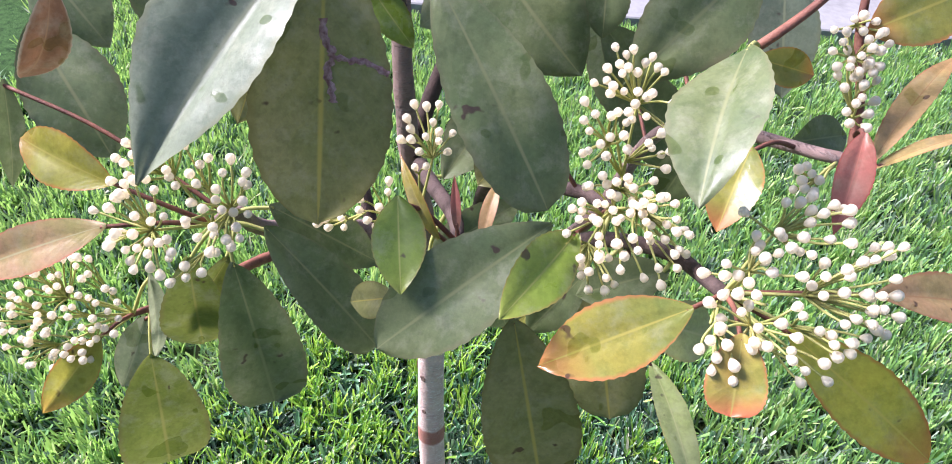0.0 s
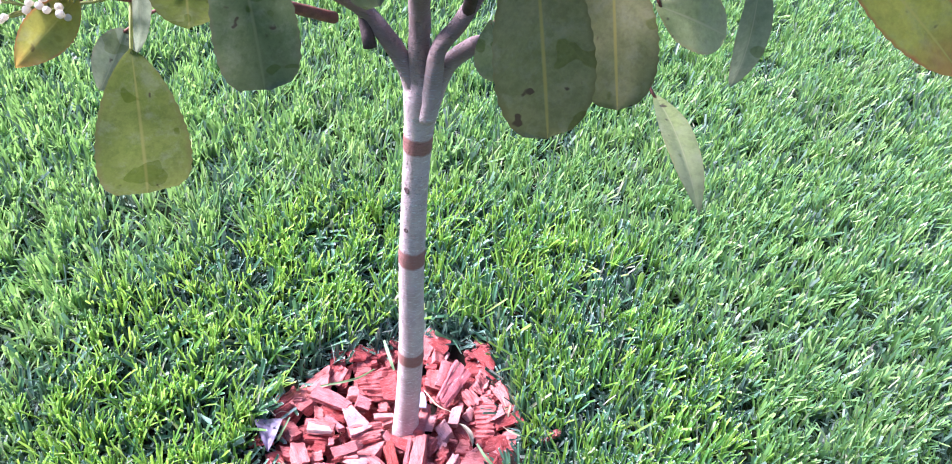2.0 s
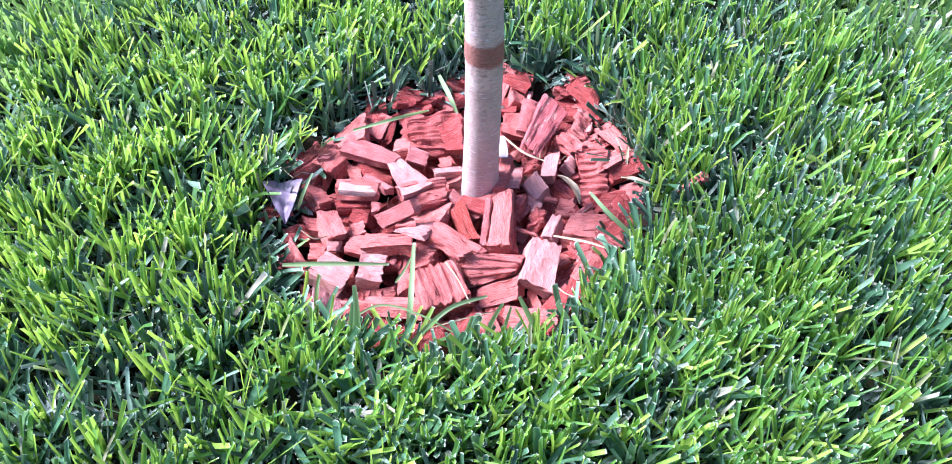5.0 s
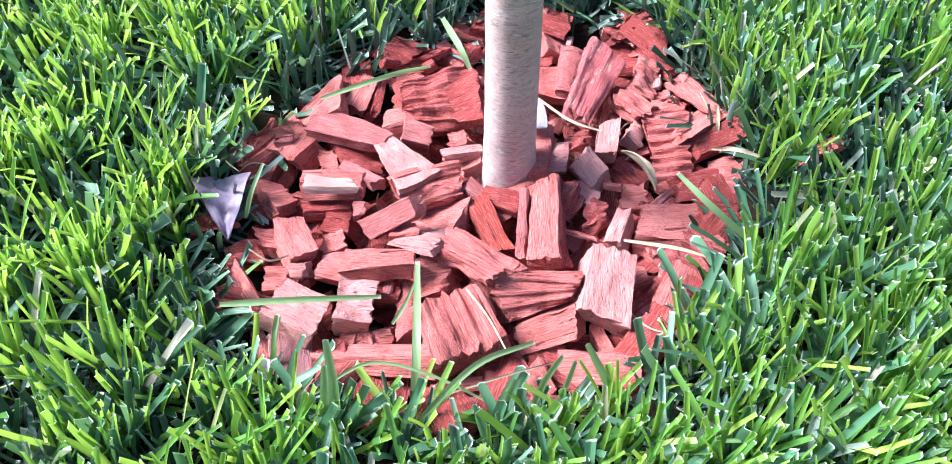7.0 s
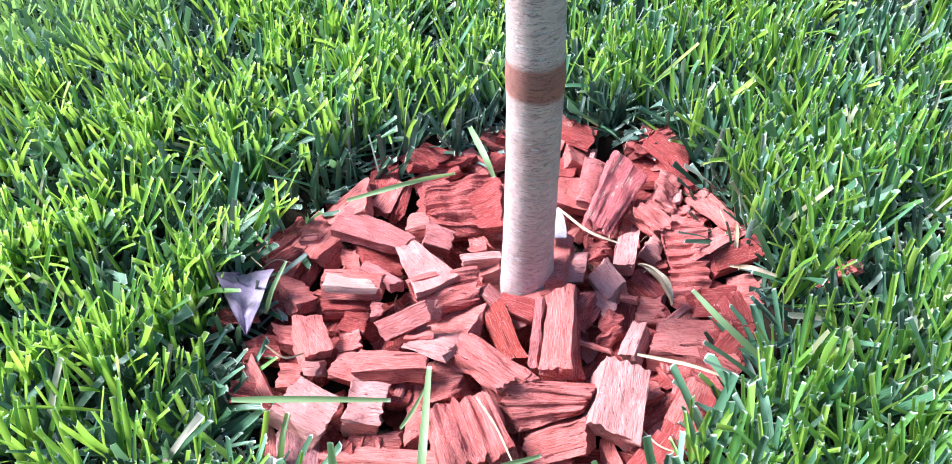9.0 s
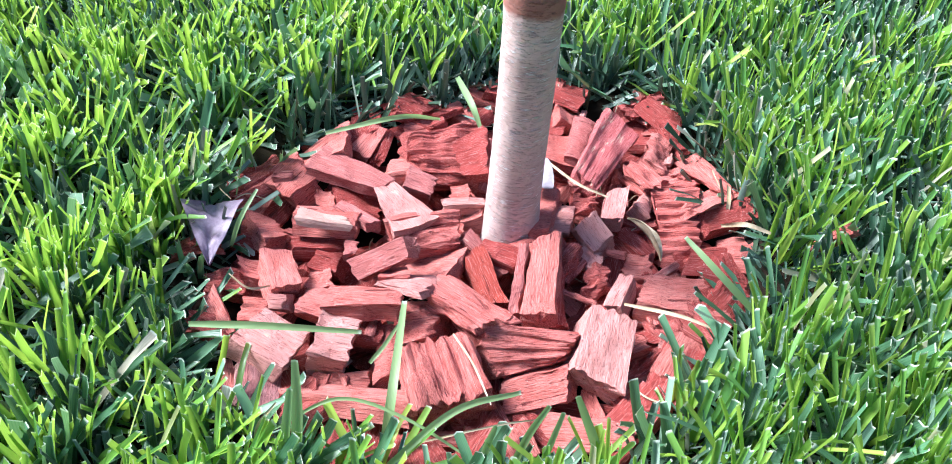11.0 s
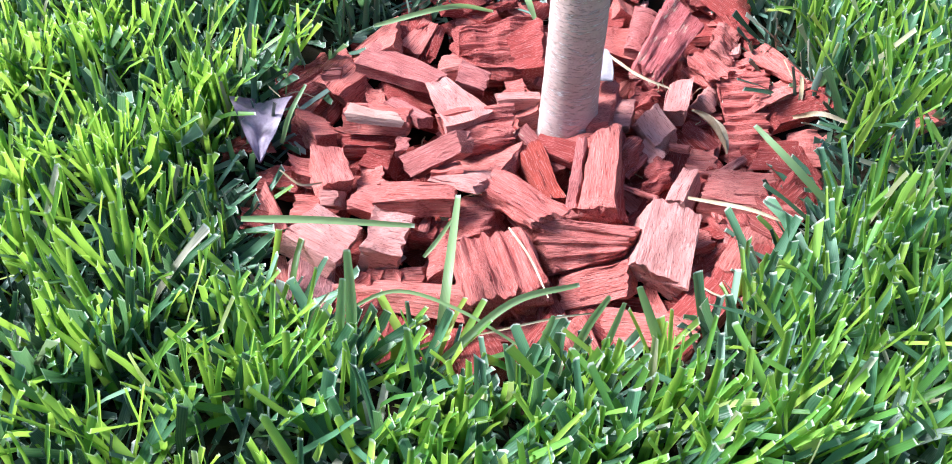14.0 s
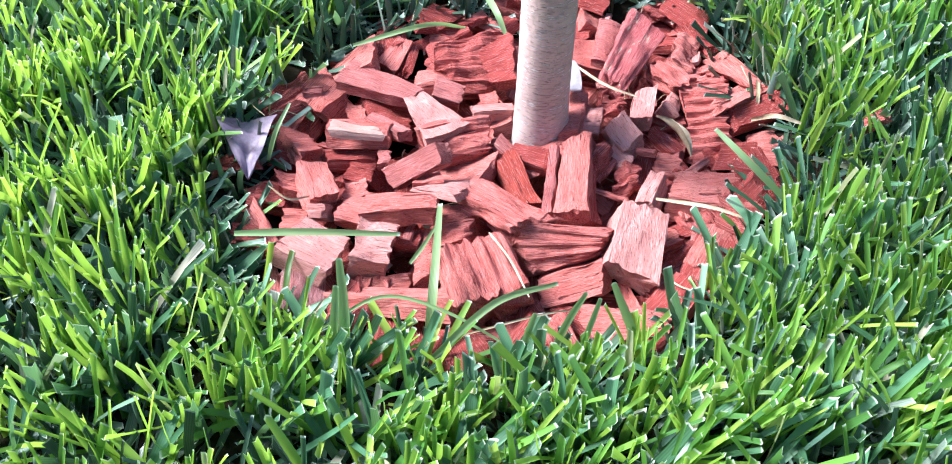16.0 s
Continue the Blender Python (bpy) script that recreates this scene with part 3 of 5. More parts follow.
def tall_grass(x, y):
    """The upright grass stands up to the bed in front and at its east side, and keeps a hand's width off it behind."""
    if y > 0.05:
        margin = 1.22 if x < 0.02 else 1.13
    elif x > 0.08:
        margin = 1.07
    elif y < -0.04:
        margin = 1.03
    else:
        margin = 1.08
    # trodden spots by the mauve leaf and the stray chip
    if math.hypot(x + 0.178, y + 0.050) < 0.026 or math.hypot(x - STRAY[0], y - STRAY[1] + 0.03) < 0.03:
        return False
    return off_bed(x, y, margin) and near_lawn(x, y) and chance(x, y) < max(clump(x, y), 0.85 if 0.08 < x < 0.30 and -0.16 < y < 0.06 or -0.13 < x < 0.12 and -0.27 < y < -0.12 else 0)


grass_field("grass_near", "upright yellow-green lawn grass, freshly mown", lawn_roots(-0.62, 0.62, -0.62, 0.62, 3700, tall_grass, 3), 6, 0.060, 0.0040, 4, True, 11, GRASS, 0.16, 0.03, 0.060)
grass_field("grass_blades", "broad bluish green grass blades with pale cut tips", lawn_roots(-0.62, 0.62, -0.62, 0.62, 2300, tall_grass, 7), 5, 0.058, 0.0060, 4, True, 15, GRASS_BROAD, 0.5, 0.22, 0.054)
# this layer's dark colour deepens the shaded gaps of the turf
grass_field("grass_low", "low bluish grass, coloured dark as the shade under the mown tips", lawn_roots(-0.62, 0.62, -0.62, 0.62, 4200, lambda x, y: near_lawn(x, y) and off_bed(x, y, 1.0 if y > 0.03 or x > 0.05 else 1.03), 5), 5, 0.046, 0.0046, 3, True, 13, GRASS_LOW, 0.22, 0.6)


def west_edge(x, y):
    """The strip where bluish blades droop over the west edge of the bed."""
    a = math.atan2(y - BED_Y, x - BED_X)
    q = math.hypot(x - BED_X, y - BED_Y) / bed_radius(a)
    return 1.0 < q < 1.22 and abs(abs(a) - 2.95) < 0.55


grass_field("grass_edge", "drooping bluish grass blades at the edge of the mulch", lawn_roots(-0.28, -0.08, -0.18, 0.10, 2400, west_edge, 9), 4, 0.052, 0.0052, 4, True, 19, GRASS_BROAD, 0.75, 0.45)


def far_lawn(x, y):
    edge = min(1.6 - abs(x), y + 0.8)
    return not near_lawn(x, y) and y < 1.75 + 0.105 * x and noise.noise(Vector((x * 9, y * 9, 2))) * 0.5 + 0.5 < 0.12 + edge * 1.25


def far_tufts(x, y):
    return far_lawn(x, y) and chance(x, y) < clump(x, y)


grass_field("grass_lawn", "green mown lawn grass", lawn_roots(-1.6, 1.6, -0.8, 1.96, 4800, far_tufts, 4), 7, 0.054, 0.0041, 3, False, 12, GRASS_LAWN, 0.20, 0.05, 0.054)
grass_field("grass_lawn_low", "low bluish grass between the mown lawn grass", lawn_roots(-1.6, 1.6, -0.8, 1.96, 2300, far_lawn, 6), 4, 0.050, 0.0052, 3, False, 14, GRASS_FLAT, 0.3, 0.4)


# ---- the small tree ----
tree = tagged(new("photinia_tree"), "small photinia tree with cream buds, standing in red wood mulch", "tree")
WOODLINES = []


def limb(name, points, r0, r1, material, label="", sides=10, rough=0.12):
    line = smooth_line(points, 8)
    me = mesh_of(name, *tube(line, taper(r0, r1, len(line)), sides, rough, len(WOODLINES)), material)
    WOODLINES.append([Vector(p) for p in line])
    return part(name, me, tree, label)


trunk_line = smooth_line([(0.0, 0.028, -0.03), (0.0, 0.028, 0.02), (0.0, 0.026, 0.17), (-0.006, 0.019, 0.35), (-0.007, 0.013, 0.50), (-0.005, 0.007, 0.60), (-0.006, 0.005, 0.63)], 14)
trunk_r = []
for p in trunk_line:
    r = 0.0157 - 0.0033 * min(1, max(0, p.z) / 0.45) + 0.0022 * math.exp(-max(0, p.z) / 0.015)
    for h in (0.173, 0.360, 0.523):
        r += 0.0009 * math.exp(-((p.z - h) / 0.012) ** 2)
    r += 0.0035 * max(0, p.z - 0.53) / 0.05 if p.z < 0.58 else 0.0035 - 0.010 * (p.z - 0.58) / 0.05
    trunk_r.append(r * 1.09)
part("trunk", mesh_of("trunk", *tube(trunk_line, trunk_r, 28, 0.025), BARK), tree, "slim grey trunk with brown rings")
WOODLINES.append([Vector((-0.005, 0.006, 0.60)), Vector((-0.006, 0.005, 0.62))])



def knot(z, angle, size):
    """A healed bud scar on the trunk."""
    bm = bmesh.new()
    bmesh.ops.create_uvsphere(bm, u_segments=12, v_segments=8, radius=size)
    for v in bm.verts:
        dent = math.exp(-(v.co.x ** 2 + v.co.z ** 2) / (size * 0.45) ** 2)
        v.co.y = v.co.y * 0.28 + (dent * size * 0.3 if v.co.y < 0 else 0)
        v.co.z *= 1.25 + 0.5 * noise.noise(Vector((z, size * 900, 0)))
        v.co += Vector((1, 0, 1)) * size * 0.45 * noise.noise(v.co * 420 + Vector((z * 40, 0, 0)))
    me = bpy.data.meshes.new("knot")
    bm.to_mesh(me)
    bm.free()
    me.materials.append(KNOT)
    p = min(trunk_line, key=lambda q: abs(q.z - z))
    a = radians(angle)
    part("knot", me, tree, "small dark bud scar", at=pose(p.x + 0.0135 * math.cos(a), p.y + 0.0135 * math.sin(a), z, 0, 0, angle + 90))


for z, angle, size in ((0.465, -118, 0.0035), (0.408, -112, 0.0026), (0.475, -175, 0.0034), (0.32, -70, 0.002), (0.245, -95, 0.0018)):
    knot(z, angle, size)

limb("branch", [(-0.0090, 0.0060, 0.5650), (-0.0170, 0.0060, 0.6000), (-0.0400, 0.0000, 0.6400), (-0.0660, -0.0120, 0.6730), (-0.0983, -0.1205, 0.7569), (-0.0759, -0.2044, 0.8409), (-0.0639, -0.2534, 0.8763)], 0.0105, 0.0035, BARK)
limb("branch", [(-0.0060, 0.0080, 0.5550), (-0.0090, 0.0040, 0.6150), (-0.0110, -0.0040, 0.6800), (-0.0130, -0.0600, 0.8000), (-0.0200, -0.0500, 0.9200), (-0.0200, -0.0300, 1.1000)], 0.0115, 0.005, BARK)
limb("branch", [(0.0030, -0.0030, 0.5600), (0.0060, -0.0060, 0.6000), (0.0090, -0.0070, 0.6380), (0.0260, -0.0040, 0.6680), (0.0430, 0.0080, 0.7150), (0.0340, 0.0150, 0.8100), (0.0250, 0.0400, 0.9000), (0.0300, 0.0400, 1.1200)], 0.0085, 0.005, BARK)
limb("branch", [(0.0030, 0.0120, 0.5700), (0.0130, 0.0120, 0.6080), (0.0340, 0.0060, 0.6370), (0.0560, -0.0100, 0.6580), (0.0850, -0.0500, 0.6980), (0.1209, -0.1101, 0.7993), (0.1502, -0.1347, 0.8847), (0.2211, -0.2018, 0.9206)], 0.0095, 0.003, BARK)
limb("branch", [(0.0850, -0.0500, 0.6900), (0.1110, -0.1400, 0.7996), (0.1460, -0.2182, 0.8672), (0.1635, -0.2794, 0.9008)], 0.006, 0.003, LIMB)
limb("branch", [(0.0300, -0.0020, 0.6750), (0.0500, -0.0900, 0.8000), (0.1005, -0.1696, 0.8600), (0.1200, -0.2071, 0.8801)], 0.006, 0.003, LIMB)
limb("branch", [(-0.0100, -0.0300, 0.7600), (0.0103, -0.1297, 0.8300), (0.0414, -0.2070, 0.8632), (0.0505, -0.2464, 0.8786)], 0.006, 0.003, LIMB)
limb("branch", [(-0.0750, -0.0300, 0.6650), (-0.1100, -0.0999, 0.7099), (-0.1284, -0.1762, 0.7441), (-0.1416, -0.2265, 0.7721)], 0.005, 0.002, TWIG)
limb("branch", [(0.1502, -0.1347, 0.8847), (0.1560, -0.1583, 0.9283), (0.1654, -0.1958, 0.9647), (0.1926, -0.1842, 0.9884), (0.2211, -0.1679, 1.0281)], 0.0027, 0.0018, TWIG)
limb("branch", [(0.2211, -0.2018, 0.9206), (0.2202, -0.1861, 0.9455), (0.2160, -0.1683, 0.9682), (0.2161, -0.1479, 1.0081)], 0.0024, 0.0018, TWIG)
limb("branch", [(-0.0120, -0.0600, 0.7900), (0.0060, -0.0300, 0.8500), (0.0300, -0.0000, 0.9000), (0.0600, 0.0200, 0.9800)], 0.006, 0.004, LIMB)
limb("branch", [(0.0430, 0.0100, 0.7300), (0.0300, 0.0200, 0.8100), (0.0550, 0.0300, 0.8700), (0.0800, 0.0500, 0.9700)], 0.006, 0.004, LIMB)
limb("branch", [(-0.0500, -0.0100, 0.6300), (-0.0750, 0.0200, 0.7200), (-0.0850, 0.0100, 0.8200), (-0.1000, -0.0200, 0.9200)], 0.006, 0.004, LIMB)
limb("branch", [(-0.0200, -0.0500, 0.9200), (-0.0600, -0.1100, 0.9700), (-0.0900, -0.1698, 1.0100), (-0.1000, -0.1999, 1.0400)], 0.005, 0.003, LIMB)
limb("branch", [(-0.0170, -0.0520, 0.8800), (-0.0099, -0.1200, 0.9500), (-0.0047, -0.1796, 0.9999), (0.0001, -0.2096, 1.0297)], 0.005, 0.003, LIMB)
limb("branch", [(0.0140, 0.0100, 0.8600), (0.0500, -0.0600, 0.9500), (0.0700, -0.1200, 1.0000), (0.0901, -0.1598, 1.0401)], 0.005, 0.003, LIMB)


def leaf(kind, base, tip, width, normal, bend=0.1, fold=15, peak=0.5, label=""):
    """One leathery, finely toothed leaf from its foot to its tip; normal: the way its face looks; peak: where it is widest."""
    b, t, n = Vector(base), Vector(tip), Vector(normal)
    axis = t - b
    long = axis.length
    axis.normalize()
    n = (n - axis * n.dot(axis)).normalized()
    side = n.cross(axis)
    seed = b.x * 91 + b.z * 57
    rows, half = 30, 4
    verts, faces, uvs = [], [], []
    p1 = 0.95
    p2 = p1 * (1 - peak) / peak
    top = (peak ** p1) * ((1 - peak) ** p2)
    for i in range(rows + 1):
        s = i / rows
        w = width / 2 * ((max(s, 1e-4) ** p1) * ((1 - s + 1e-5) ** p2) / top) ** (0.78 if peak > 0.6 else 0.98) + 0.0009 * (1 - s)
        tooth = 1 + (0.022 if i % 2 else -0.012) * (0.15 < s < 0.97)
        mid = b + axis * (s * long) + n * (-4 * bend * long * ((s - 0.5) ** 2 - 0.25) * 0.5)
        for j in range(-half, half + 1):
            k = j / half
            x = k * w * (tooth if abs(j) == half else 1)
            a = radians(fold)
            wave = 0.045 * width * noise.noise(Vector((s * 3.2, k * 0.8 + seed, 0.3))) * abs(k) * 2
            verts.append(mid + side * (x * math.cos(a)) + n * (abs(x) * math.sin(a) * (1 - 0.45 * abs(k)) + wave))
            uvs.append((0.5 + k / 2, s))
    cols = 2 * half + 1
    for i in range(rows):
        for j in range(cols - 1):
            q = i * cols + j
            faces.append((q, q + 1, q + cols + 1, q + cols))
    me = mesh_of("leaf", [v - b for v in verts], faces, LEAF[kind])
    layer = me.uv_layers.new(name="UVMap")
    for lp in me.loops:
        layer.data[lp.index].uv = uvs[lp.vertex_index]
    ob = part("leaf", me, tree, label or LEAF_LABEL.get(kind, ""), at=Matrix.Translation(b))
    # leaf stalk to the nearest wood
    near = min((q for line in WOODLINES for q in line), key=lambda q: (q - b).length)
    if (near - b).length > 0.004:
        reach = min(0.03, (near - b).length * 0.4)
        line = smooth_line([near, near.lerp(b, 0.55) - axis * reach * 0.15, b + axis * 0.003], 6)
        stalk = mesh_of("leaf_stalk", *tube([p - b for p in line], taper(0.0013, 0.0010, len(line)), 6), TWIG if kind in ("yellow", "orange", "tan", "red", "pink", "gold", "lemon") or (near - b).length > 0.035 else STALK)
        part("leaf_stalk", stalk, ob)
    return ob


LEAF_LABEL = {"gold": "golden yellow leaf with a reddening tip", "lemon": "lemon yellow leaf with a red tip", "yellow": "yellowing leaf with a red edge", "orange": "orange and green leaf", "tan": "young salmon leaf", "red": "young red leaf", "brown": "dry curled brown leaf",
              "bright": "young bright green leaf", "under": "olive underside of a leaf", "pink": "leaf flushed with pink"}

SCAR = plain_material("leaf_scar_brown", (0.20, 0.09, 0.075), (0.46, 0.29, 0.26), 300, 0.8, 0.2, 0.6, 0.0006)


def scar(owner, width, *points):
    """A healed brown crack that follows the face of a leaf."""
    me = owner.data
    base = owner.matrix_basis.translation
    verts, faces = [], []
    line = smooth_line(points, 6)
    rs = random.Random(len(points))
    for i, p in enumerate(line):
        q = p - base
        v = min(me.vertices, key=lambda w: (w.co - q).length)
        nrm = v.normal if v.normal.y < 0 else -v.normal
        q = q - nrm * (q - v.co).dot(nrm)
        way = (line[min(i + 1, len(line) - 1)] - line[max(i - 1, 0)]).normalized()
        side = way.cross(nrm).normalized()
        a, b = width * rs.uniform(0.25, 1), width * rs.uniform(0.25, 1)
        for k, h in ((-a, 0.0002), (0, 0.0009), (b, 0.0002)):
            verts.append(q + side * k + nrm * h)
    for i in range(len(line) - 1):
        for k in (0, 1):
            faces.append((i * 3 + k, i * 3 + k + 1, i * 3 + k + 4, i * 3 + k + 3))
    part("scar", mesh_of("scar", verts, faces, SCAR), owner, "brown healed crack")


BUD_MESHES = []


def bud_mesh(seed):
    rnd = random.Random(seed)
    bm = bmesh.new()
    bmesh.ops.create_uvsphere(bm, u_segments=10, v_segments=7, radius=1)
    for v in bm.verts:
        z = v.co.z
        k = 1 - 0.46 * max(0, -z) ** 1.2
        v.co.x *= k * (1 + rnd.uniform(-0.03, 0.03))
        v.co.y *= k * (1 + rnd.uniform(-0.03, 0.03))
        v.co.z = z * (1.5 if z < 0 else 0.98)
    for f in bm.faces:
        f.smooth = True
    me = bpy.data.meshes.new("bud")
    bm.to_mesh(me)
    bm.free()
    me.materials.append(BUD)
    return me


for k in range(4):
    BUD_MESHES.append(bud_mesh(k))


def flower_cluster(hub, centre, across, up, thick, count):
    """A domed head of round cream buds on branching green stalks that spring from the hub."""
    hub, c, u, v = Vector(hub), Vector(centre), Vector(across), Vector(up) * 1.12
    rnd = random.Random(int(hub.x * 9000) + count)
    out = u.cross(v).normalized()
    size = (u.length + v.length) / 2
    buds, tries = [], 0
    gap = 1.15 * math.sqrt(math.pi * u.length * v.length / count) * 0.60
    while len(buds) < count and tries < 9000:
        tries += 1
        a, r = rnd.uniform(0, 2 * math.pi), rnd.random() ** 0.52 * rnd.uniform(0.92, 1.06)
        p = c + u * (r * math.cos(a)) + v * (r * math.sin(a)) + out * size * thick * (0.55 * (1 - r * r) + rnd.uniform(-0.35, 0.2))
        if all((p - q).length > gap * (1 if tries < 5000 else 0.6) for q in buds):
            buds.append(p)
    subs = []
    for k in range(max(2, count // 9)):
        p = rnd.choice(buds)
        subs.append(hub.lerp(p, rnd.uniform(0.5, 0.68)))
    verts, faces = [], []

    def stalk(line, r0, r1, sides=6):
        vs, fs = tube(line, taper(r0, r1, len(line)), sides)
        o = len(verts)
        verts.extend([q - hub for q in vs])
        faces.extend([tuple(i + o for i in f) for f in fs])

    for s in subs:
        stalk(smooth_line([hub, hub.lerp(s, 0.5) - out * 0.002, s], 4), 0.0009, 0.0006)
    thing = part("flower_cluster", None, tree, "cluster of round cream buds on green stalks", at=Matrix.Translation(hub))
    for p in buds:
        s = min(subs, key=lambda q: (q - p).length)
        foot = s.lerp(p, 0.0)
        way = (p - s).normalized()
        r = rnd.uniform(0.0018, 0.0024)
        stalk(smooth_line([foot, s.lerp(p, 0.55) + Vector((rnd.uniform(-1, 1), rnd.uniform(-1, 1), rnd.uniform(-1, 1))) * 0.0012, p - way * r * 0.8], 3), 0.00058, 0.00050, 5)
        part("bud", rnd.choice(BUD_MESHES), thing, at=Matrix.LocRotScale(p - hub, way.to_track_quat("Z", "Y"), (r, r, r)))
    part("stalk", mesh_of("stalk", verts, faces, STALK), thing)


flower_cluster((-0.0644, -0.2550, 0.8770), (-0.0642, -0.2804, 0.9093), (0.0360, 0.0056, 0.0021), (-0.0043, 0.0193, 0.0226), 0.50, 80)
flower_cluster((-0.1411, -0.2265, 0.7721), (-0.1622, -0.2601, 0.8033), (0.0367, 0.0057, 0.0022), (-0.0042, 0.0187, 0.0218), 0.50, 80)
flower_cluster((0.0238, -0.2060, 0.8606), (0.0237, -0.1936, 0.9015), (0.0142, 0.0022, 0.0008), (-0.0024, 0.0106, 0.0124), 0.50, 16)
flower_cluster((0.0238, -0.2060, 0.8606), (0.0052, -0.2186, 0.8764), (0.0105, 0.0016, 0.0006), (-0.0019, 0.0084, 0.0098), 0.50, 9)
flower_cluster((-0.0039, -0.2084, 0.8578), (-0.0191, -0.2209, 0.8587), (0.0114, 0.0018, 0.0007), (-0.0006, 0.0027, 0.0032), 0.50, 6)
flower_cluster((0.1200, -0.2067, 0.8798), (0.1228, -0.2542, 0.9018), (0.0291, 0.0045, 0.0017), (-0.0034, 0.0152, 0.0177), 0.50, 66)
flower_cluster((0.1243, -0.1887, 0.8861), (0.1197, -0.2132, 0.9295), (0.0232, 0.0036, 0.0014), (-0.0050, 0.0223, 0.0261), 0.50, 60)
flower_cluster((0.0840, -0.1814, 0.8861), (0.0741, -0.1986, 0.8957), (0.0059, 0.0009, 0.0003), (-0.0032, 0.0143, 0.0167), 0.50, 9)
flower_cluster((0.1632, -0.2794, 0.9008), (0.1876, -0.2935, 0.9219), (0.0374, 0.0058, 0.0022), (-0.0045, 0.0201, 0.0235), 0.50, 92)
flower_cluster((0.1632, -0.2794, 0.9008), (0.1616, -0.3141, 0.9039), (0.0134, 0.0021, 0.0008), (-0.0013, 0.0059, 0.0069), 0.50, 10)
flower_cluster((0.2124, -0.2103, 0.9239), (0.1923, -0.2426, 0.9349), (0.0087, 0.0014, 0.0005), (-0.0008, 0.0035, 0.0041), 0.50, 8)
flower_cluster((0.2221, -0.1843, 0.9363), (0.2147, -0.1931, 0.9501), (0.0109, 0.0017, 0.0006), (-0.0029, 0.0127, 0.0149), 0.50, 16)
flower_cluster((0.2130, -0.1639, 0.9617), (0.2134, -0.1847, 0.9678), (0.0123, 0.0019, 0.0007), (-0.0020, 0.0087, 0.0102), 0.50, 22)

leaf("blue", (-0.0225, -0.2065, 0.9993), (-0.0718, -0.2910, 0.9256), 0.0724, (-0.05, -0.59, 0.81), 0.10, 42, 0.45)
torn = leaf("under", (-0.0148, -0.2075, 1.0057), (-0.0104, -0.2615, 0.8919), 0.0600, (0.28, -0.83, 0.48), 0.06, 8, 0.60)
leaf("dark", (0.0312, -0.2073, 0.9871), (0.0893, -0.2507, 0.9083), 0.0429, (0.27, -0.78, 0.57), 0.08, 14, 0.62)
leaf("dark", (0.0419, -0.1188, 0.9652), (0.0976, -0.1433, 0.9146), 0.0536, (-0.11, -0.93, 0.34), 0.10, 12, 0.50)
leaf("dark", (0.1694, -0.1489, 0.9890), (0.1164, -0.1811, 0.9331), 0.0462, (0.04, -0.87, 0.49), 0.10, 14, 0.45)
leaf("dark", (0.1585, -0.2210, 0.9796), (0.1413, -0.2926, 0.9511), 0.0394, (-0.49, -0.30, 0.82), 0.12, 22, 0.50)
leaf("brown", (-0.1218, -0.2382, 0.9820), (-0.1473, -0.2416, 0.9359), 0.0215, (0.68, -0.65, -0.34), 0.35, 25, 0.50)
leaf("dark", (-0.1857, -0.1759, 0.9262), (-0.1358, -0.2113, 0.8736), 0.0473, (0.40, -0.62, 0.67), 0.10, 15, 0.55)
leaf("dark", (-0.2134, -0.1190, 0.9345), (-0.1701, -0.1375, 0.8944), 0.0414, (0.33, -0.69, 0.64), 0.10, 15, 0.50)
leaf("gold", (-0.1013, -0.2646, 0.9021), (-0.1533, -0.2475, 0.9079), 0.0259, (-0.20, -0.78, 0.59), 0.12, 22, 0.55)
leaf("pink", (-0.1040, -0.2746, 0.8863), (-0.1737, -0.2893, 0.8568), 0.0225, (-0.20, -0.75, 0.63), 0.08, 15, 0.50)
leaf("olive", (-0.1355, -0.2309, 0.7432), (-0.1418, -0.2374, 0.6381), 0.0571, (0.59, -0.81, -0.01), 0.06, 10, 0.72)
leaf("grey", (-0.1613, -0.1899, 0.7281), (-0.1571, -0.2373, 0.7142), 0.0268, (0.71, -0.09, 0.70), 0.10, 15, 0.55)
leaf("grey", (-0.1301, -0.2183, 0.7989), (-0.1332, -0.2302, 0.7385), 0.0143, (0.90, -0.39, 0.18), 0.15, 25, 0.50)
leaf("olive", (-0.0832, -0.2505, 0.8491), (-0.0963, -0.2349, 0.7655), 0.0382, (0.36, -0.88, 0.31), 0.10, 15, 0.60)
leaf("olive", (-0.0740, -0.2284, 0.8313), (-0.1027, -0.2443, 0.7898), 0.0218, (0.56, -0.82, 0.08), 0.10, 25, 0.50)
leaf("dark", (-0.0616, -0.2480, 0.8478), (-0.0489, -0.2547, 0.7485), 0.0447, (0.55, -0.79, 0.26), 0.08, 12, 0.70)
leaf("dark", (-0.0419, -0.2484, 0.8745), (0.0128, -0.2564, 0.8099), 0.0362, (0.64, -0.61, 0.47), 0.10, 30, 0.62)
leaf("bright", (0.0235, -0.2519, 0.9065), (0.0332, -0.2900, 0.8844), 0.0230, (0.03, -0.31, 0.95), 0.12, 12, 0.50)
leaf("dark", (0.0917, -0.2518, 0.9020), (0.0241, -0.2995, 0.8593), 0.0419, (-0.22, -0.80, 0.56), 0.10, 14, 0.58)
leaf("bright", (0.1024, -0.2532, 0.9001), (0.0760, -0.3052, 0.8944), 0.0252, (0.34, -0.53, 0.78), 0.10, 18, 0.50)
leaf("yellow", (0.1491, -0.2959, 0.9063), (0.0933, -0.3042, 0.8690), 0.0302, (-0.41, -0.75, 0.53), 0.10, 14, 0.50)
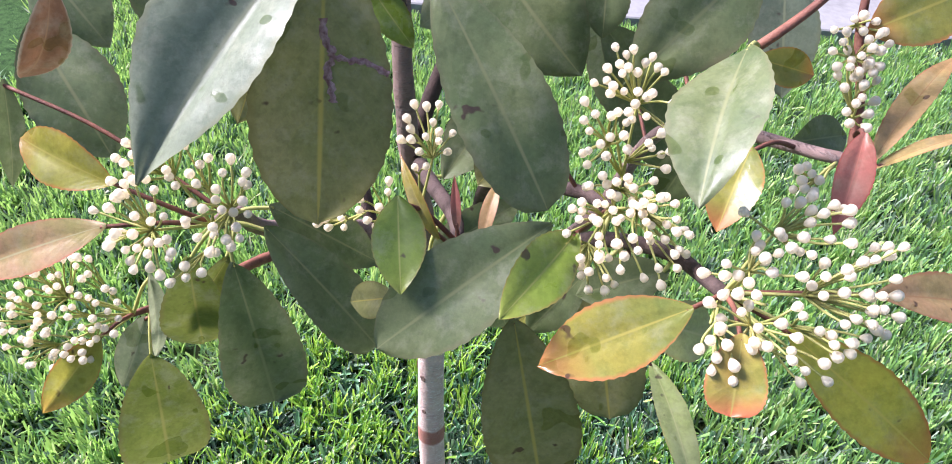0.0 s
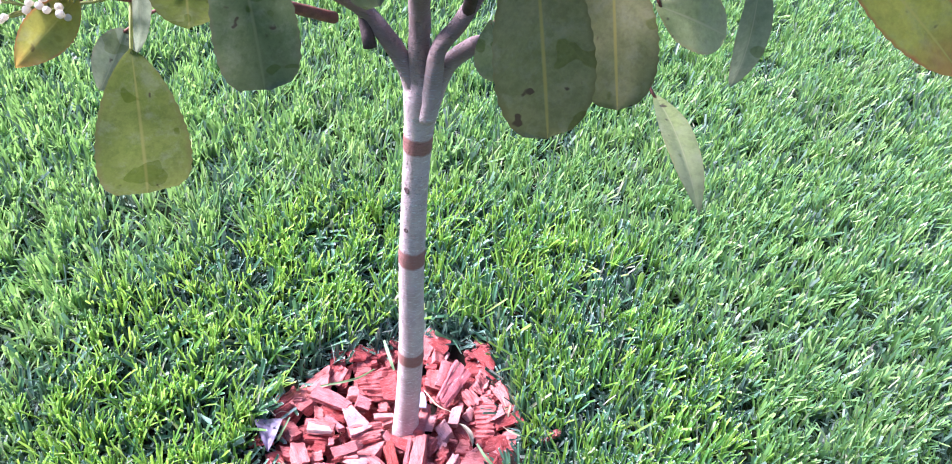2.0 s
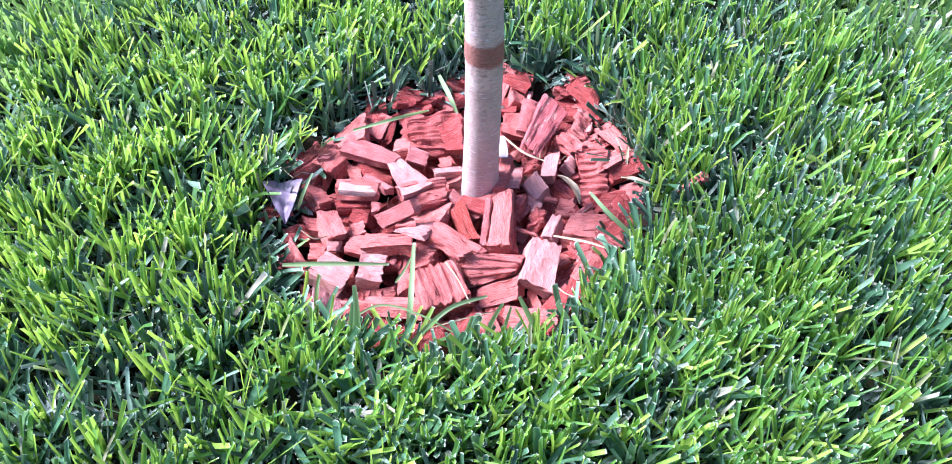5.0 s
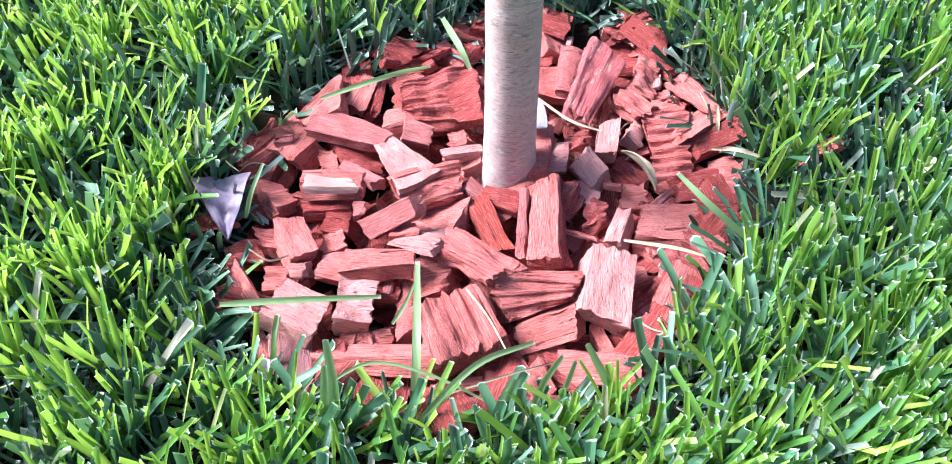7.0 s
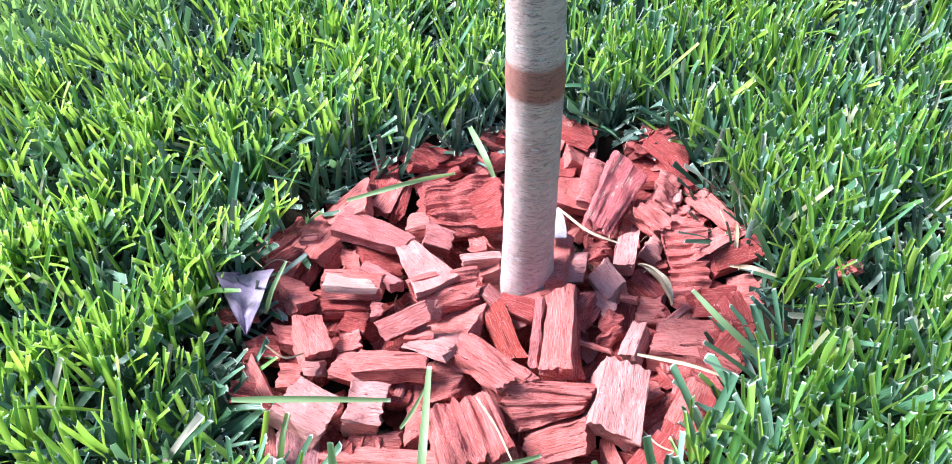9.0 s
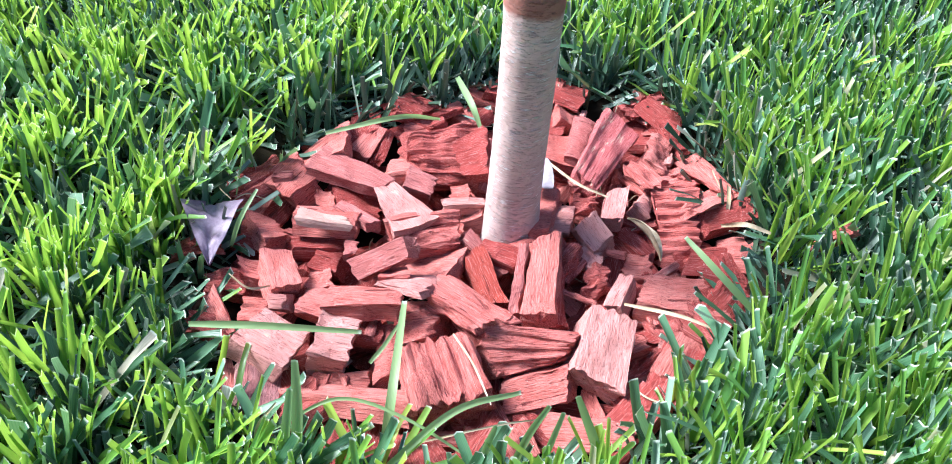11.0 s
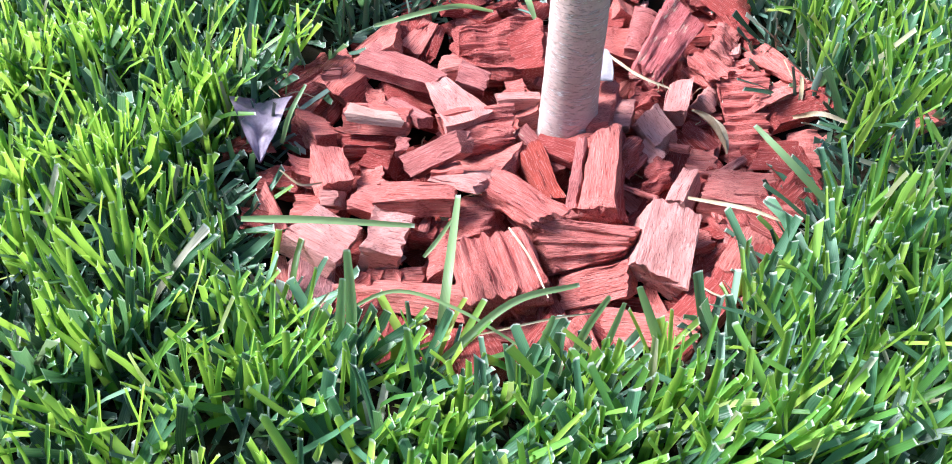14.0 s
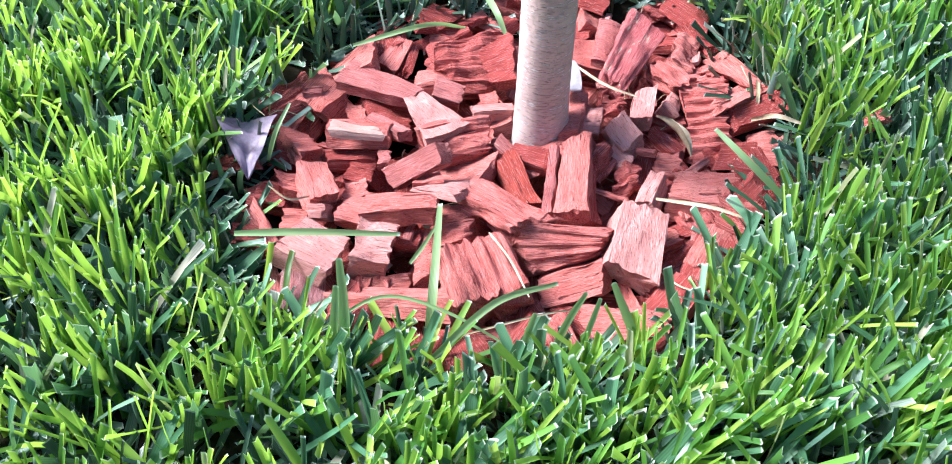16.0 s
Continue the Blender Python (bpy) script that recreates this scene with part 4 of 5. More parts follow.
leaf("under", (0.0808, -0.2841, 0.8739), (0.1031, -0.3020, 0.7829), 0.0450, (0.18, -0.93, 0.33), 0.06, 10, 0.64)
leaf("under", (0.1187, -0.2095, 0.8370), (0.1376, -0.2470, 0.7678), 0.0431, (-0.09, -0.90, 0.43), 0.06, 12, 0.62)
leaf("pale", (0.1672, -0.1707, 0.7321), (0.1951, -0.2574, 0.7157), 0.0213, (0.11, -0.19, 0.98), 0.15, 20, 0.50)
leaf("orange", (0.1661, -0.3077, 0.9081), (0.1652, -0.3295, 0.8863), 0.0222, (-0.13, -0.93, 0.35), 0.10, 12, 0.66)
leaf("lemon", (0.1893, -0.2875, 0.8929), (0.2556, -0.3077, 0.8507), 0.0300, (0.00, -0.70, 0.71), 0.08, 14, 0.55)
leaf("tan", (0.2245, -0.2688, 0.9013), (0.2896, -0.2426, 0.8801), 0.0236, (0.10, -0.45, 0.88), 0.10, 25, 0.50)
leaf("red", (0.2145, -0.2211, 0.9473), (0.2046, -0.2559, 0.9187), 0.0163, (-0.07, -0.81, 0.58), 0.10, 25, 0.45)
leaf("tan", (0.2279, -0.2078, 0.9244), (0.2674, -0.1534, 0.9534), 0.0154, (-0.38, -0.18, 0.91), 0.10, 25, 0.50)
leaf("tan", (0.2303, -0.2089, 0.9230), (0.2713, -0.1927, 0.9361), 0.0080, (-0.25, -0.14, 0.96), 0.10, 30, 0.50)
leaf("yellow", (0.2592, -0.1618, 0.9901), (0.2160, -0.1757, 0.9703), 0.0314, (0.02, -0.81, 0.58), 0.10, 12, 0.50)
leaf("red", (0.1656, -0.1839, 0.9472), (0.1630, -0.1896, 0.9252), 0.0156, (-0.05, -0.96, 0.26), 0.10, 20, 0.50)
leaf("yellow", (0.1715, -0.1824, 0.9557), (0.2036, -0.1680, 0.9432), 0.0177, (0.46, -0.83, 0.31), 0.10, 15, 0.50)
leaf("dark", (0.2028, -0.1727, 0.9083), (0.2359, -0.1493, 0.9023), 0.0231, (0.55, -0.59, 0.60), 0.10, 15, 0.50)
leaf("dark", (0.0241, -0.1334, 0.8281), (0.0533, -0.0662, 0.8563), 0.0367, (0.30, -0.47, 0.83), 0.10, 15, 0.50)
leaf("orange", (0.0433, -0.2568, 0.8888), (0.0196, -0.2279, 0.9115), 0.0081, (-0.43, -0.73, 0.54), 0.15, 30, 0.45)
leaf("tan", (0.0622, -0.2545, 0.8886), (0.0661, -0.2270, 0.9053), 0.0076, (-0.23, -0.46, 0.86), 0.15, 30, 0.45)
leaf("red", (0.0495, -0.2459, 0.8863), (0.0449, -0.2302, 0.9056), 0.0044, (0.10, -0.75, 0.66), 0.05, 30, 0.45)
leaf("under", (0.0735, -0.1742, 0.8963), (0.0511, -0.1873, 0.8683), 0.0278, (-0.05, -0.88, 0.46), 0.10, 15, 0.50)
leaf("yellow", (0.1757, -0.2073, 0.9255), (0.1641, -0.2378, 0.8982), 0.0242, (-0.30, -0.55, 0.78), 0.10, 15, 0.50)
leaf("under", (0.0281, -0.2752, 0.8677), (0.0028, -0.2645, 0.8489), 0.0170, (-0.57, -0.68, 0.46), 0.10, 15, 0.50)
leaf("dark", (-0.0524, -0.2167, 0.8607), (0.0013, -0.2024, 0.8170), 0.0297, (0.50, -0.69, 0.52), 0.10, 15, 0.50)
leaf("dark", (0.1115, -0.2298, 0.8555), (0.0868, -0.2396, 0.8181), 0.0219, (-0.28, -0.88, 0.39), 0.10, 15, 0.50)
leaf("dark", (0.1505, -0.2302, 0.8656), (0.1081, -0.2376, 0.8476), 0.0246, (-0.16, -0.74, 0.66), 0.10, 15, 0.50)
leaf("pale", (0.1472, -0.2105, 0.8107), (0.1885, -0.2042, 0.7968), 0.0335, (0.32, -0.69, 0.65), 0.10, 12, 0.60)
leaf("grey", (0.1857, -0.2309, 0.8501), (0.1939, -0.2265, 0.7804), 0.0196, (0.30, -0.95, -0.00), 0.20, 30, 0.50)
leaf("dark", (-0.1819, -0.2120, 0.9144), (-0.1828, -0.2310, 0.8619), 0.0140, (0.83, -0.53, 0.18), 0.10, 20, 0.50)
leaf("blue", (0.1932, -0.1010, 0.9665), (0.2029, -0.1337, 0.9101), 0.0353, (-0.25, -0.84, 0.48), 0.10, 15, 0.50)
leaf("dark", (0.1033, -0.1133, 0.9640), (0.1057, -0.1292, 0.9300), 0.0252, (-0.04, -0.90, 0.43), 0.10, 15, 0.50)
leaf("under", (-0.0657, -0.1601, 0.9275), (-0.0789, -0.1819, 0.8841), 0.0243, (0.27, -0.93, 0.25), 0.10, 15, 0.50)
leaf("dark", (0.0283, -0.2119, 0.8349), (0.0735, -0.1670, 0.8448), 0.0231, (0.42, -0.48, 0.77), 0.10, 15, 0.50)
leaf("grey", (0.0474, -0.1025, 0.9526), (0.0031, -0.1032, 0.9114), 0.0304, (-0.15, -0.97, 0.18), 0.10, 15, 0.50)
leaf("dark", (-0.1352, -0.1440, 0.9573), (-0.1084, -0.1527, 0.9155), 0.0383, (0.44, -0.80, 0.42), 0.10, 15, 0.50)
leaf("dark", (0.1568, -0.1822, 0.9048), (0.1467, -0.1788, 0.8667), 0.0216, (-0.37, -0.93, -0.01), 0.10, 15, 0.50)
leaf("gold", (-0.1404, -0.2601, 0.7890), (-0.1568, -0.2987, 0.7684), 0.0228, (0.37, -0.89, 0.28), 0.10, 20, 0.50)
leaf("bright", (-0.0295, -0.0994, 0.9349), (0.0014, -0.1116, 0.9021), 0.0207, (0.17, -0.86, 0.48), 0.10, 15, 0.50)
leaf("dark", (0.1401, -0.0782, 0.9541), (0.1697, -0.0841, 0.9132), 0.0376, (0.04, -0.98, 0.17), 0.10, 15, 0.50)
leaf("dark", (0.0566, -0.1152, 0.7336), (0.0711, -0.1160, 0.6886), 0.0336, (0.20, -0.98, 0.08), 0.10, 15, 0.60)
leaf("yellow", (0.0871, -0.0928, 0.6833), (0.0684, -0.1001, 0.6621), 0.0153, (-0.12, -0.90, 0.41), 0.10, 15, 0.50)
scar(torn, 0.0026, (-0.0126, -0.2262, 0.9733), (-0.0105, -0.2310, 0.9663), (-0.0071, -0.2343, 0.9616), (-0.0080, -0.2380, 0.9566), (-0.0065, -0.2424, 0.9507), (-0.0047, -0.2465, 0.9453))
scar(torn, 0.0019, (-0.0076, -0.2347, 0.9610), (-0.0005, -0.2351, 0.9602), (0.0073, -0.2346, 0.9601), (0.0179, -0.2359, 0.9566))


# the rest of the crown, over and behind the outer leaves
rnd = random.Random(21)
for i in range(14):
    foot = Vector((rnd.uniform(-0.13, 0.19), rnd.uniform(-0.06, 0.14), rnd.uniform(0.86, 1.0)))
    way = Vector((rnd.uniform(-1, 1), rnd.uniform(-0.6, 0.6), rnd.uniform(-0.9, 0.1))).normalized()
    leaf(rnd.choice(("dark", "dark", "under", "bright")), foot, foot + way * rnd.uniform(0.07, 0.10), rnd.uniform(0.034, 0.05), (rnd.uniform(-0.4, 0.4), -0.8, 0.6), 0.12, 14, 0.55)
for i in range(70):
    a, r = rnd.uniform(0, 2 * math.pi), 0.31 * math.sqrt(rnd.random())
    foot = Vector((0.02 + r * math.cos(a), 0.10 + 0.60 * r * math.sin(a), rnd.uniform(1.08, 1.46) - 0.9 * r * r))
    way = Vector((math.cos(a), math.sin(a), rnd.uniform(-0.5, 0.4))).normalized()
    leaf(rnd.choice(("dark", "dark", "dark", "bright", "yellow")), foot, foot + way * rnd.uniform(0.07, 0.10), rnd.uniform(0.034, 0.05), (math.cos(a) * 0.4, math.sin(a) * 0.4, 0.9), 0.12, 14, 0.55)


# ---- red wood chips in the bed ----
def chip(x, y, z, rx, ry, rz, long, wide, thick, look_of, shape=None):
    """A split chunk of dyed wood, grain along its length, with torn ends. shape: slant of its two ends and how much it widens; None: any."""
    seed = x * 311 + y * 177 + z * 97
    rough = {"rough": 3.0, "ribbed": 2.0, "bark": 3.2, "streak": 1.2, "pale": 0.45, "grey": 0.4, "dark": 0.6}.get(look_of, 0.55)
    ring, steps = (int(min(96, 2 * (wide + thick) / 0.0012)), 11) if shape else (30, 7)
    outline = []
    per = 2 * (wide + thick)
    for k in range(ring):
        d = per * k / ring
        if d < wide:
            q = (d - wide / 2, thick / 2, 0, 1)
        elif d < wide + thick:
            q = (wide / 2, thick / 2 - (d - wide), 1, 0)
        elif d < 2 * wide + thick:
            q = (wide / 2 - (d - wide - thick), -thick / 2, 0, -1)
        else:
            q = (-wide / 2, -thick / 2 + (d - 2 * wide - thick), -1, 0)
        outline.append(q)
    pick = random.Random(int(abs(seed) * 1e5))
    skew_a, skew_b = pick.gauss(0, 0.26), pick.gauss(0, 0.26)
    bevel_a, bevel_b = pick.gauss(0, 0.6), pick.gauss(0, 0.6)
    narrow, wedge = pick.gauss(0, 0.13), pick.gauss(0, 0.16)
    side_cut = pick.gauss(0, 0.55) * thick
    if shape:
        skew_a, skew_b, narrow = shape
        bevel_a, bevel_b, wedge, side_cut = bevel_a * 0.5, bevel_b * 0.5, wedge * 0.3, side_cut * 0.4
    bow = 0.10 * thick * noise.noise(Vector((seed, 3.1, 5)))
    verts, faces = [], []
    for i in range(steps + 1):
        s = i / steps
        for yy, zz, ny, nz in outline:
            ridge = noise.noise(Vector((yy * 330 + seed, zz * 330, s * 0.9))) * 0.0008 * rough
            ridge += noise.noise(Vector((yy * 130, zz * 130 + seed, s * 2.2))) * 0.0011 * rough
            torn = noise.noise(Vector((yy * 260, zz * 260, seed + 9 * (s > 0.5)))) * 0.0036 * (0.5 + 0.4 * rough)
            xx = (s - 0.5) * long
            if look_of == "ribbed":
                ridge += 0.0013 * math.sin(yy * 900 + 2.5 * noise.noise(Vector((yy * 60, s * 1.5, seed))))
            lump = Vector((xx * 75, yy * 75, zz * 75 + seed))
            ridge += noise.noise(lump) * (0.0055 if look_of == "bark" else 0.0022)
            if i in (0, steps):
                xx += torn
            elif i in (1, steps - 1):
                xx += torn * 0.7
            wk = 1 + narrow * (s - 0.5) * 2
            low = zz - thick / 2
            cut = (skew_a * yy + bevel_a * low) * (1 - s) + (skew_b * yy + bevel_b * low) * s
            lift = (zz + thick / 2) * wedge * (s - 0.5) * 2
            verts.append((xx + cut, yy * wk + ny * ridge + side_cut * low / thick, zz + lift + nz * ridge + bow * (4 * (s - 0.5) ** 2 - 1) * 4))
    for i in range(steps):
        for k in range(ring):
            j = (k + 1) % ring
            faces.append((i * ring + k, (i + 1) * ring + k, (i + 1) * ring + j, i * ring + j))
    n = len(verts)
    for i, flip in ((0, False), (steps, True)):
        mid = [sum(verts[i * ring + k][a] for k in range(ring)) / ring for a in range(3)]
        mid[0] += 0.002 * noise.noise(Vector((seed, 4, 4)))
        verts.append(tuple(mid))
        c = len(verts) - 1
        for k in range(ring):
            j = (k + 1) % ring
            faces.append((c, i * ring + j, i * ring + k) if flip else (c, i * ring + k, i * ring + j))
    ob = new("wood_chip", mesh_of("wood_chip", verts, faces, CHIP[look_of], False))
    ob.matrix_basis = pose(x, y, z, rx, ry, rz)
    return tagged(ob, CHIP_LABEL[look_of], "wood chip", "wood chips of the mulch bed")


CHIP_LABEL = {
    "plain": "red dyed wood chip lying in the mulch bed", "pale": "faded pinkish red wood chip on the mulch bed", "rough": "deeply grooved split red wood chip on the mulch",
    "bark": "rough dark red bark chip in the mulch", "dark": "deep red wood chip low in the mulch", "grey": "weathered greyish red flat wood chip on the mulch",
    "orange": "bright orange red wood chip by the trunk", "streak": "red wood chip with bare pale streaks", "resin": "red wood chip stained with grey resin", "ribbed": "red wood chip with deep ridges across it", "bare": "thin pale wood splinter with the dye worn off",
}
chip(-0.1123, 0.0411, 0.0123, -3, 0, -17, 0.0571, 0.0218, 0.0100, "grey", (-0.03, 0.12, -0.29))
chip(-0.1349, 0.0677, 0.0050, -19, -28, 38, 0.0377, 0.0362, 0.0120, "plain", (-0.19, 0.32, 0.10))
chip(-0.1525, 0.0377, 0.0003, 5, -16, 56, 0.0274, 0.0286, 0.0180, "plain", (-0.05, 0.14, 0.08))
chip(-0.1126, 0.0881, 0.0019, 8, -5, 74, 0.0297, 0.0147, 0.0120, "plain", (0.05, 0.13, -0.17))
chip(-0.1033, 0.0883, -0.0023, 28, -1, 91, 0.0280, 0.0061, 0.0120, "dark", (0.22, 0.17, -0.15))
chip(-0.0540, 0.0833, 0.0038, 12, 1, 15, 0.0514, 0.0405, 0.0180, "bark", (-0.18, 0.03, 0.20))
chip(-0.0336, 0.0750, 0.0143, 6, -19, 18, 0.0219, 0.0385, 0.0120, "dark", (-0.04, 0.16, 0.18))
chip(-0.0701, 0.0119, 0.0140, -0, -4, -49, 0.0461, 0.0236, 0.0120, "pale", (0.02, -0.01, 0.37))
chip(-0.0498, -0.0004, 0.0077, 24, -6, 21, 0.0408, 0.0227, 0.0160, "rough", (-0.32, 0.12, -0.03))
chip(-0.0396, -0.0190, 0.0005, 3, -24, -15, 0.0352, 0.0227, 0.0120, "plain", (0.09, 0.10, 0.19))
chip(-0.0708, -0.0321, 0.0146, 43, -36, 6, 0.0411, 0.0137, 0.0090, "grey", (-0.17, 0.14, -0.06))
chip(-0.1138, -0.0063, 0.0087, 65, -5, 0, 0.0413, 0.0120, 0.0140, "plain", (0.00, -0.04, -0.17))
chip(-0.1135, -0.0129, 0.0201, -12, 12, 11, 0.0327, 0.0114, 0.0040, "bare", (0.13, -0.37, -0.30))
chip(-0.1182, -0.0136, -0.0060, -0, -1, 9, 0.0343, 0.0096, 0.0120, "dark", (-0.32, 0.30, 0.06))
chip(-0.0989, 0.0036, 0.0111, -17, -3, -30, 0.0323, 0.0100, 0.0060, "grey", (-0.16, 0.29, 0.00))
chip(-0.1254, 0.0216, -0.0019, -1, 8, 16, 0.0114, 0.0223, 0.0120, "plain", (-0.06, -0.06, 0.01))
chip(-0.1028, 0.0239, -0.0005, -18, 21, 14, 0.0276, 0.0351, 0.0100, "dark", (-0.29, 0.15, -0.05))
chip(-0.1295, -0.0497, 0.0036, -12, 0, -58, 0.0327, 0.0181, 0.0160, "plain", (0.20, -0.05, -0.09))
chip(-0.1221, -0.0701, 0.0061, 45, -6, 3, 0.0105, 0.0090, 0.0110, "pale", (-0.10, 0.07, 0.02))
chip(-0.1511, -0.0470, -0.0006, -5, 21, 13, 0.0164, 0.0157, 0.0100, "plain", (-0.18, -0.16, 0.09))
chip(-0.1541, -0.0109, -0.0005, -10, 23, 34, 0.0168, 0.0319, 0.0100, "plain", (-0.10, -0.09, -0.23))
chip(-0.1651, -0.0182, -0.0049, 3, 9, -1, 0.0167, 0.0170, 0.0100, "dark", (-0.13, -0.07, 0.08))
chip(-0.1631, -0.0562, -0.0079, 1, 9, 9, 0.0230, 0.0145, 0.0120, "bark", (-0.07, -0.11, 0.15))
chip(-0.1538, -0.0817, -0.0023, 31, 5, -48, 0.0325, 0.0099, 0.0100, "plain", (-0.51, 0.18, -0.20))
chip(-0.1392, -0.0750, -0.0060, -0, 0, 9, 0.0141, 0.0194, 0.0120, "plain", (0.01, -0.02, -0.00))
chip(-0.1156, -0.0996, 0.0050, 2, 0, -19, 0.0329, 0.0271, 0.0130, "pale", (0.12, -0.07, 0.01))
chip(-0.0830, -0.0915, 0.0019, 6, 5, -2, 0.0219, 0.0277, 0.0200, "pale", (-0.08, -0.03, -0.06))
chip(-0.0720, -0.0658, 0.0109, 4, -12, -1, 0.0465, 0.0130, 0.0140, "plain", (0.20, -0.01, -0.31))
chip(-0.1045, -0.0666, -0.0009, -1, 8, 0, 0.0163, 0.0204, 0.0140, "plain", (0.10, -0.22, 0.12))
chip(-0.0688, -0.0745, -0.0068, -1, 12, -0, 0.0142, 0.0182, 0.0140, "dark", (-0.13, -0.14, -0.08))
chip(-0.0521, -0.0878, -0.0073, -14, -24, 24, 0.0112, 0.0418, 0.0120, "plain", (0.20, 0.13, -0.11))
chip(-0.0392, -0.0629, -0.0042, 22, -12, 12, 0.0181, 0.0232, 0.0180, "rough", (0.03, 0.05, -0.04))
chip(-0.0698, -0.1065, -0.0092, 30, -4, 8, 0.0210, 0.0095, 0.0120, "plain", (0.01, -0.10, -0.10))
chip(-0.0855, -0.1137, -0.0090, -2, -4, 2, 0.0091, 0.0150, 0.0100, "plain", (0.03, 0.07, -0.12))
chip(-0.1174, -0.1266, -0.0088, -10, 3, -76, 0.0274, 0.0240, 0.0180, "resin", (0.06, 0.22, -0.03))
chip(-0.1376, -0.1210, -0.0108, -12, 6, -67, 0.0225, 0.0072, 0.0120, "plain", (-0.07, 0.47, -0.12))
chip(-0.0688, -0.1227, -0.0060, 49, -9, -2, 0.0785, 0.0116, 0.0140, "plain", (-0.21, -0.21, 0.26))
chip(-0.0199, -0.1001, -0.0006, 2, 7, -62, 0.0400, 0.0423, 0.0220, "rough", (0.01, 0.01, 0.10))
chip(0.0236, -0.0695, 0.0005, 43, -4, 7, 0.0439, 0.0231, 0.0240, "rough", (-0.55, 0.48, -0.39))
chip(0.0331, -0.0929, -0.0088, 20, -18, 15, 0.0373, 0.0193, 0.0140, "plain", (0.04, 0.29, 0.03))
chip(0.0663, -0.0658, 0.0002, -12, 1, -95, 0.0467, 0.0297, 0.0220, "pale", (0.09, 0.14, 0.05))
chip(0.0879, -0.0478, -0.0089, -4, -12, 31, 0.0106, 0.0127, 0.0100, "plain", (0.40, -0.19, -0.02))
chip(0.1063, -0.0560, -0.0109, -3, 12, -11, 0.0148, 0.0286, 0.0100, "pale", (-0.13, -0.02, -0.29))
chip(0.0283, -0.0242, 0.0086, 18, 6, -88, 0.0598, 0.0191, 0.0180, "plain", (-0.37, 0.04, 0.09))
chip(0.0113, -0.0249, 0.0061, -8, 7, -88, 0.0506, 0.0059, 0.0120, "grey", (-0.16, 0.30, 0.14))
chip(0.0350, -0.0209, 0.0026, -39, 3, -85, 0.0676, 0.0086, 0.0140, "dark", (0.44, -0.06, 0.10))
chip(-0.0078, -0.0260, 0.0021, 5, 7, -60, 0.0434, 0.0144, 0.0160, "orange", (-0.12, 0.09, -0.09))
chip(-0.0114, -0.0045, 0.0012, -4, 15, -31, 0.0362, 0.0106, 0.0100, "grey", (-0.38, 0.23, -0.10))
chip(-0.0146, -0.0575, 0.0125, -12, -7, -33, 0.0485, 0.0231, 0.0100, "rough", (-0.08, 0.31, -0.04))
chip(-0.0497, -0.0461, 0.0123, -28, -11, -13, 0.0262, 0.0279, 0.0040, "pale", (0.29, -0.09, 0.25))
chip(-0.0609, -0.0399, 0.0097, -23, -6, 11, 0.0159, 0.0125, 0.0050, "plain", (0.30, -0.23, 0.02))
chip(-0.0942, -0.0230, 0.0060, 0, 8, 5, 0.0073, 0.0116, 0.0080, "grey", (-0.12, 0.01, -0.14))
chip(-0.1097, -0.0253, -0.0070, 1, 3, -5, 0.0175, 0.0189, 0.0100, "dark", (0.02, -0.09, 0.03))
chip(-0.1079, -0.0413, -0.0070, -1, -4, 16, 0.0144, 0.0169, 0.0100, "plain", (0.06, 0.00, -0.18))
chip(0.0684, 0.0530, 0.0073, -19, -8, 84, 0.0279, 0.0143, 0.0140, "pale", (0.08, -0.38, -0.04))
chip(0.0538, 0.0297, 0.0023, 7, 18, -44, 0.0196, 0.0190, 0.0140, "pale", (-0.18, -0.20, -0.02))
chip(0.0529, 0.0112, -0.0028, 2, 15, -36, 0.0148, 0.0123, 0.0100, "pale", (-0.20, -0.14, 0.13))
chip(0.0401, 0.0033, 0.0001, 56, 1, 61, 0.0203, 0.0170, 0.0140, "bark", (0.46, 0.25, -0.19))
chip(0.0610, -0.0046, -0.0035, -7, -22, 12, 0.0116, 0.0198, 0.0120, "bark", (0.27, 0.04, -0.12))
chip(0.0535, 0.1011, 0.0129, 21, -7, 71, 0.0680, 0.0244, 0.0160, "streak", (0.20, 0.15, 0.21))
chip(0.0366, 0.1226, 0.0022, 5, 4, -7, 0.0149, 0.0450, 0.0160, "grey", (-0.06, 0.02, 0.00))
chip(0.0226, 0.1147, -0.0020, -2, 4, 4, 0.0207, 0.0331, 0.0120, "plain", (0.05, -0.10, 0.07))
chip(0.0232, 0.1619, -0.0021, -18, 30, -10, 0.0217, 0.0367, 0.0100, "plain", (-0.24, 0.13, -0.12))
chip(0.0157, 0.1432, -0.0030, 0, 5, -5, 0.0155, 0.0210, 0.0100, "dark", (-0.05, -0.01, -0.10))
chip(0.0930, 0.1244, 0.0024, -5, 20, -17, 0.0177, 0.0392, 0.0120, "rough", (-0.04, -0.16, 0.05))
chip(0.0857, 0.0894, 0.0060, 1, 3, -44, 0.0248, 0.0191, 0.0120, "rough", (-0.10, 0.05, -0.02))
chip(0.1077, 0.0976, 0.0013, -18, -9, 4, 0.0151, 0.0286, 0.0100, "rough", (0.26, -0.22, -0.02))
chip(0.1103, 0.0580, -0.0054, 24, -4, 8, 0.0267, 0.0601, 0.0140, "ribbed", (-0.08, 0.02, 0.01))
chip(0.0862, 0.0722, -0.0024, -9, 27, -28, 0.0096, 0.0229, 0.0100, "pale", (-0.04, -0.30, -0.06))
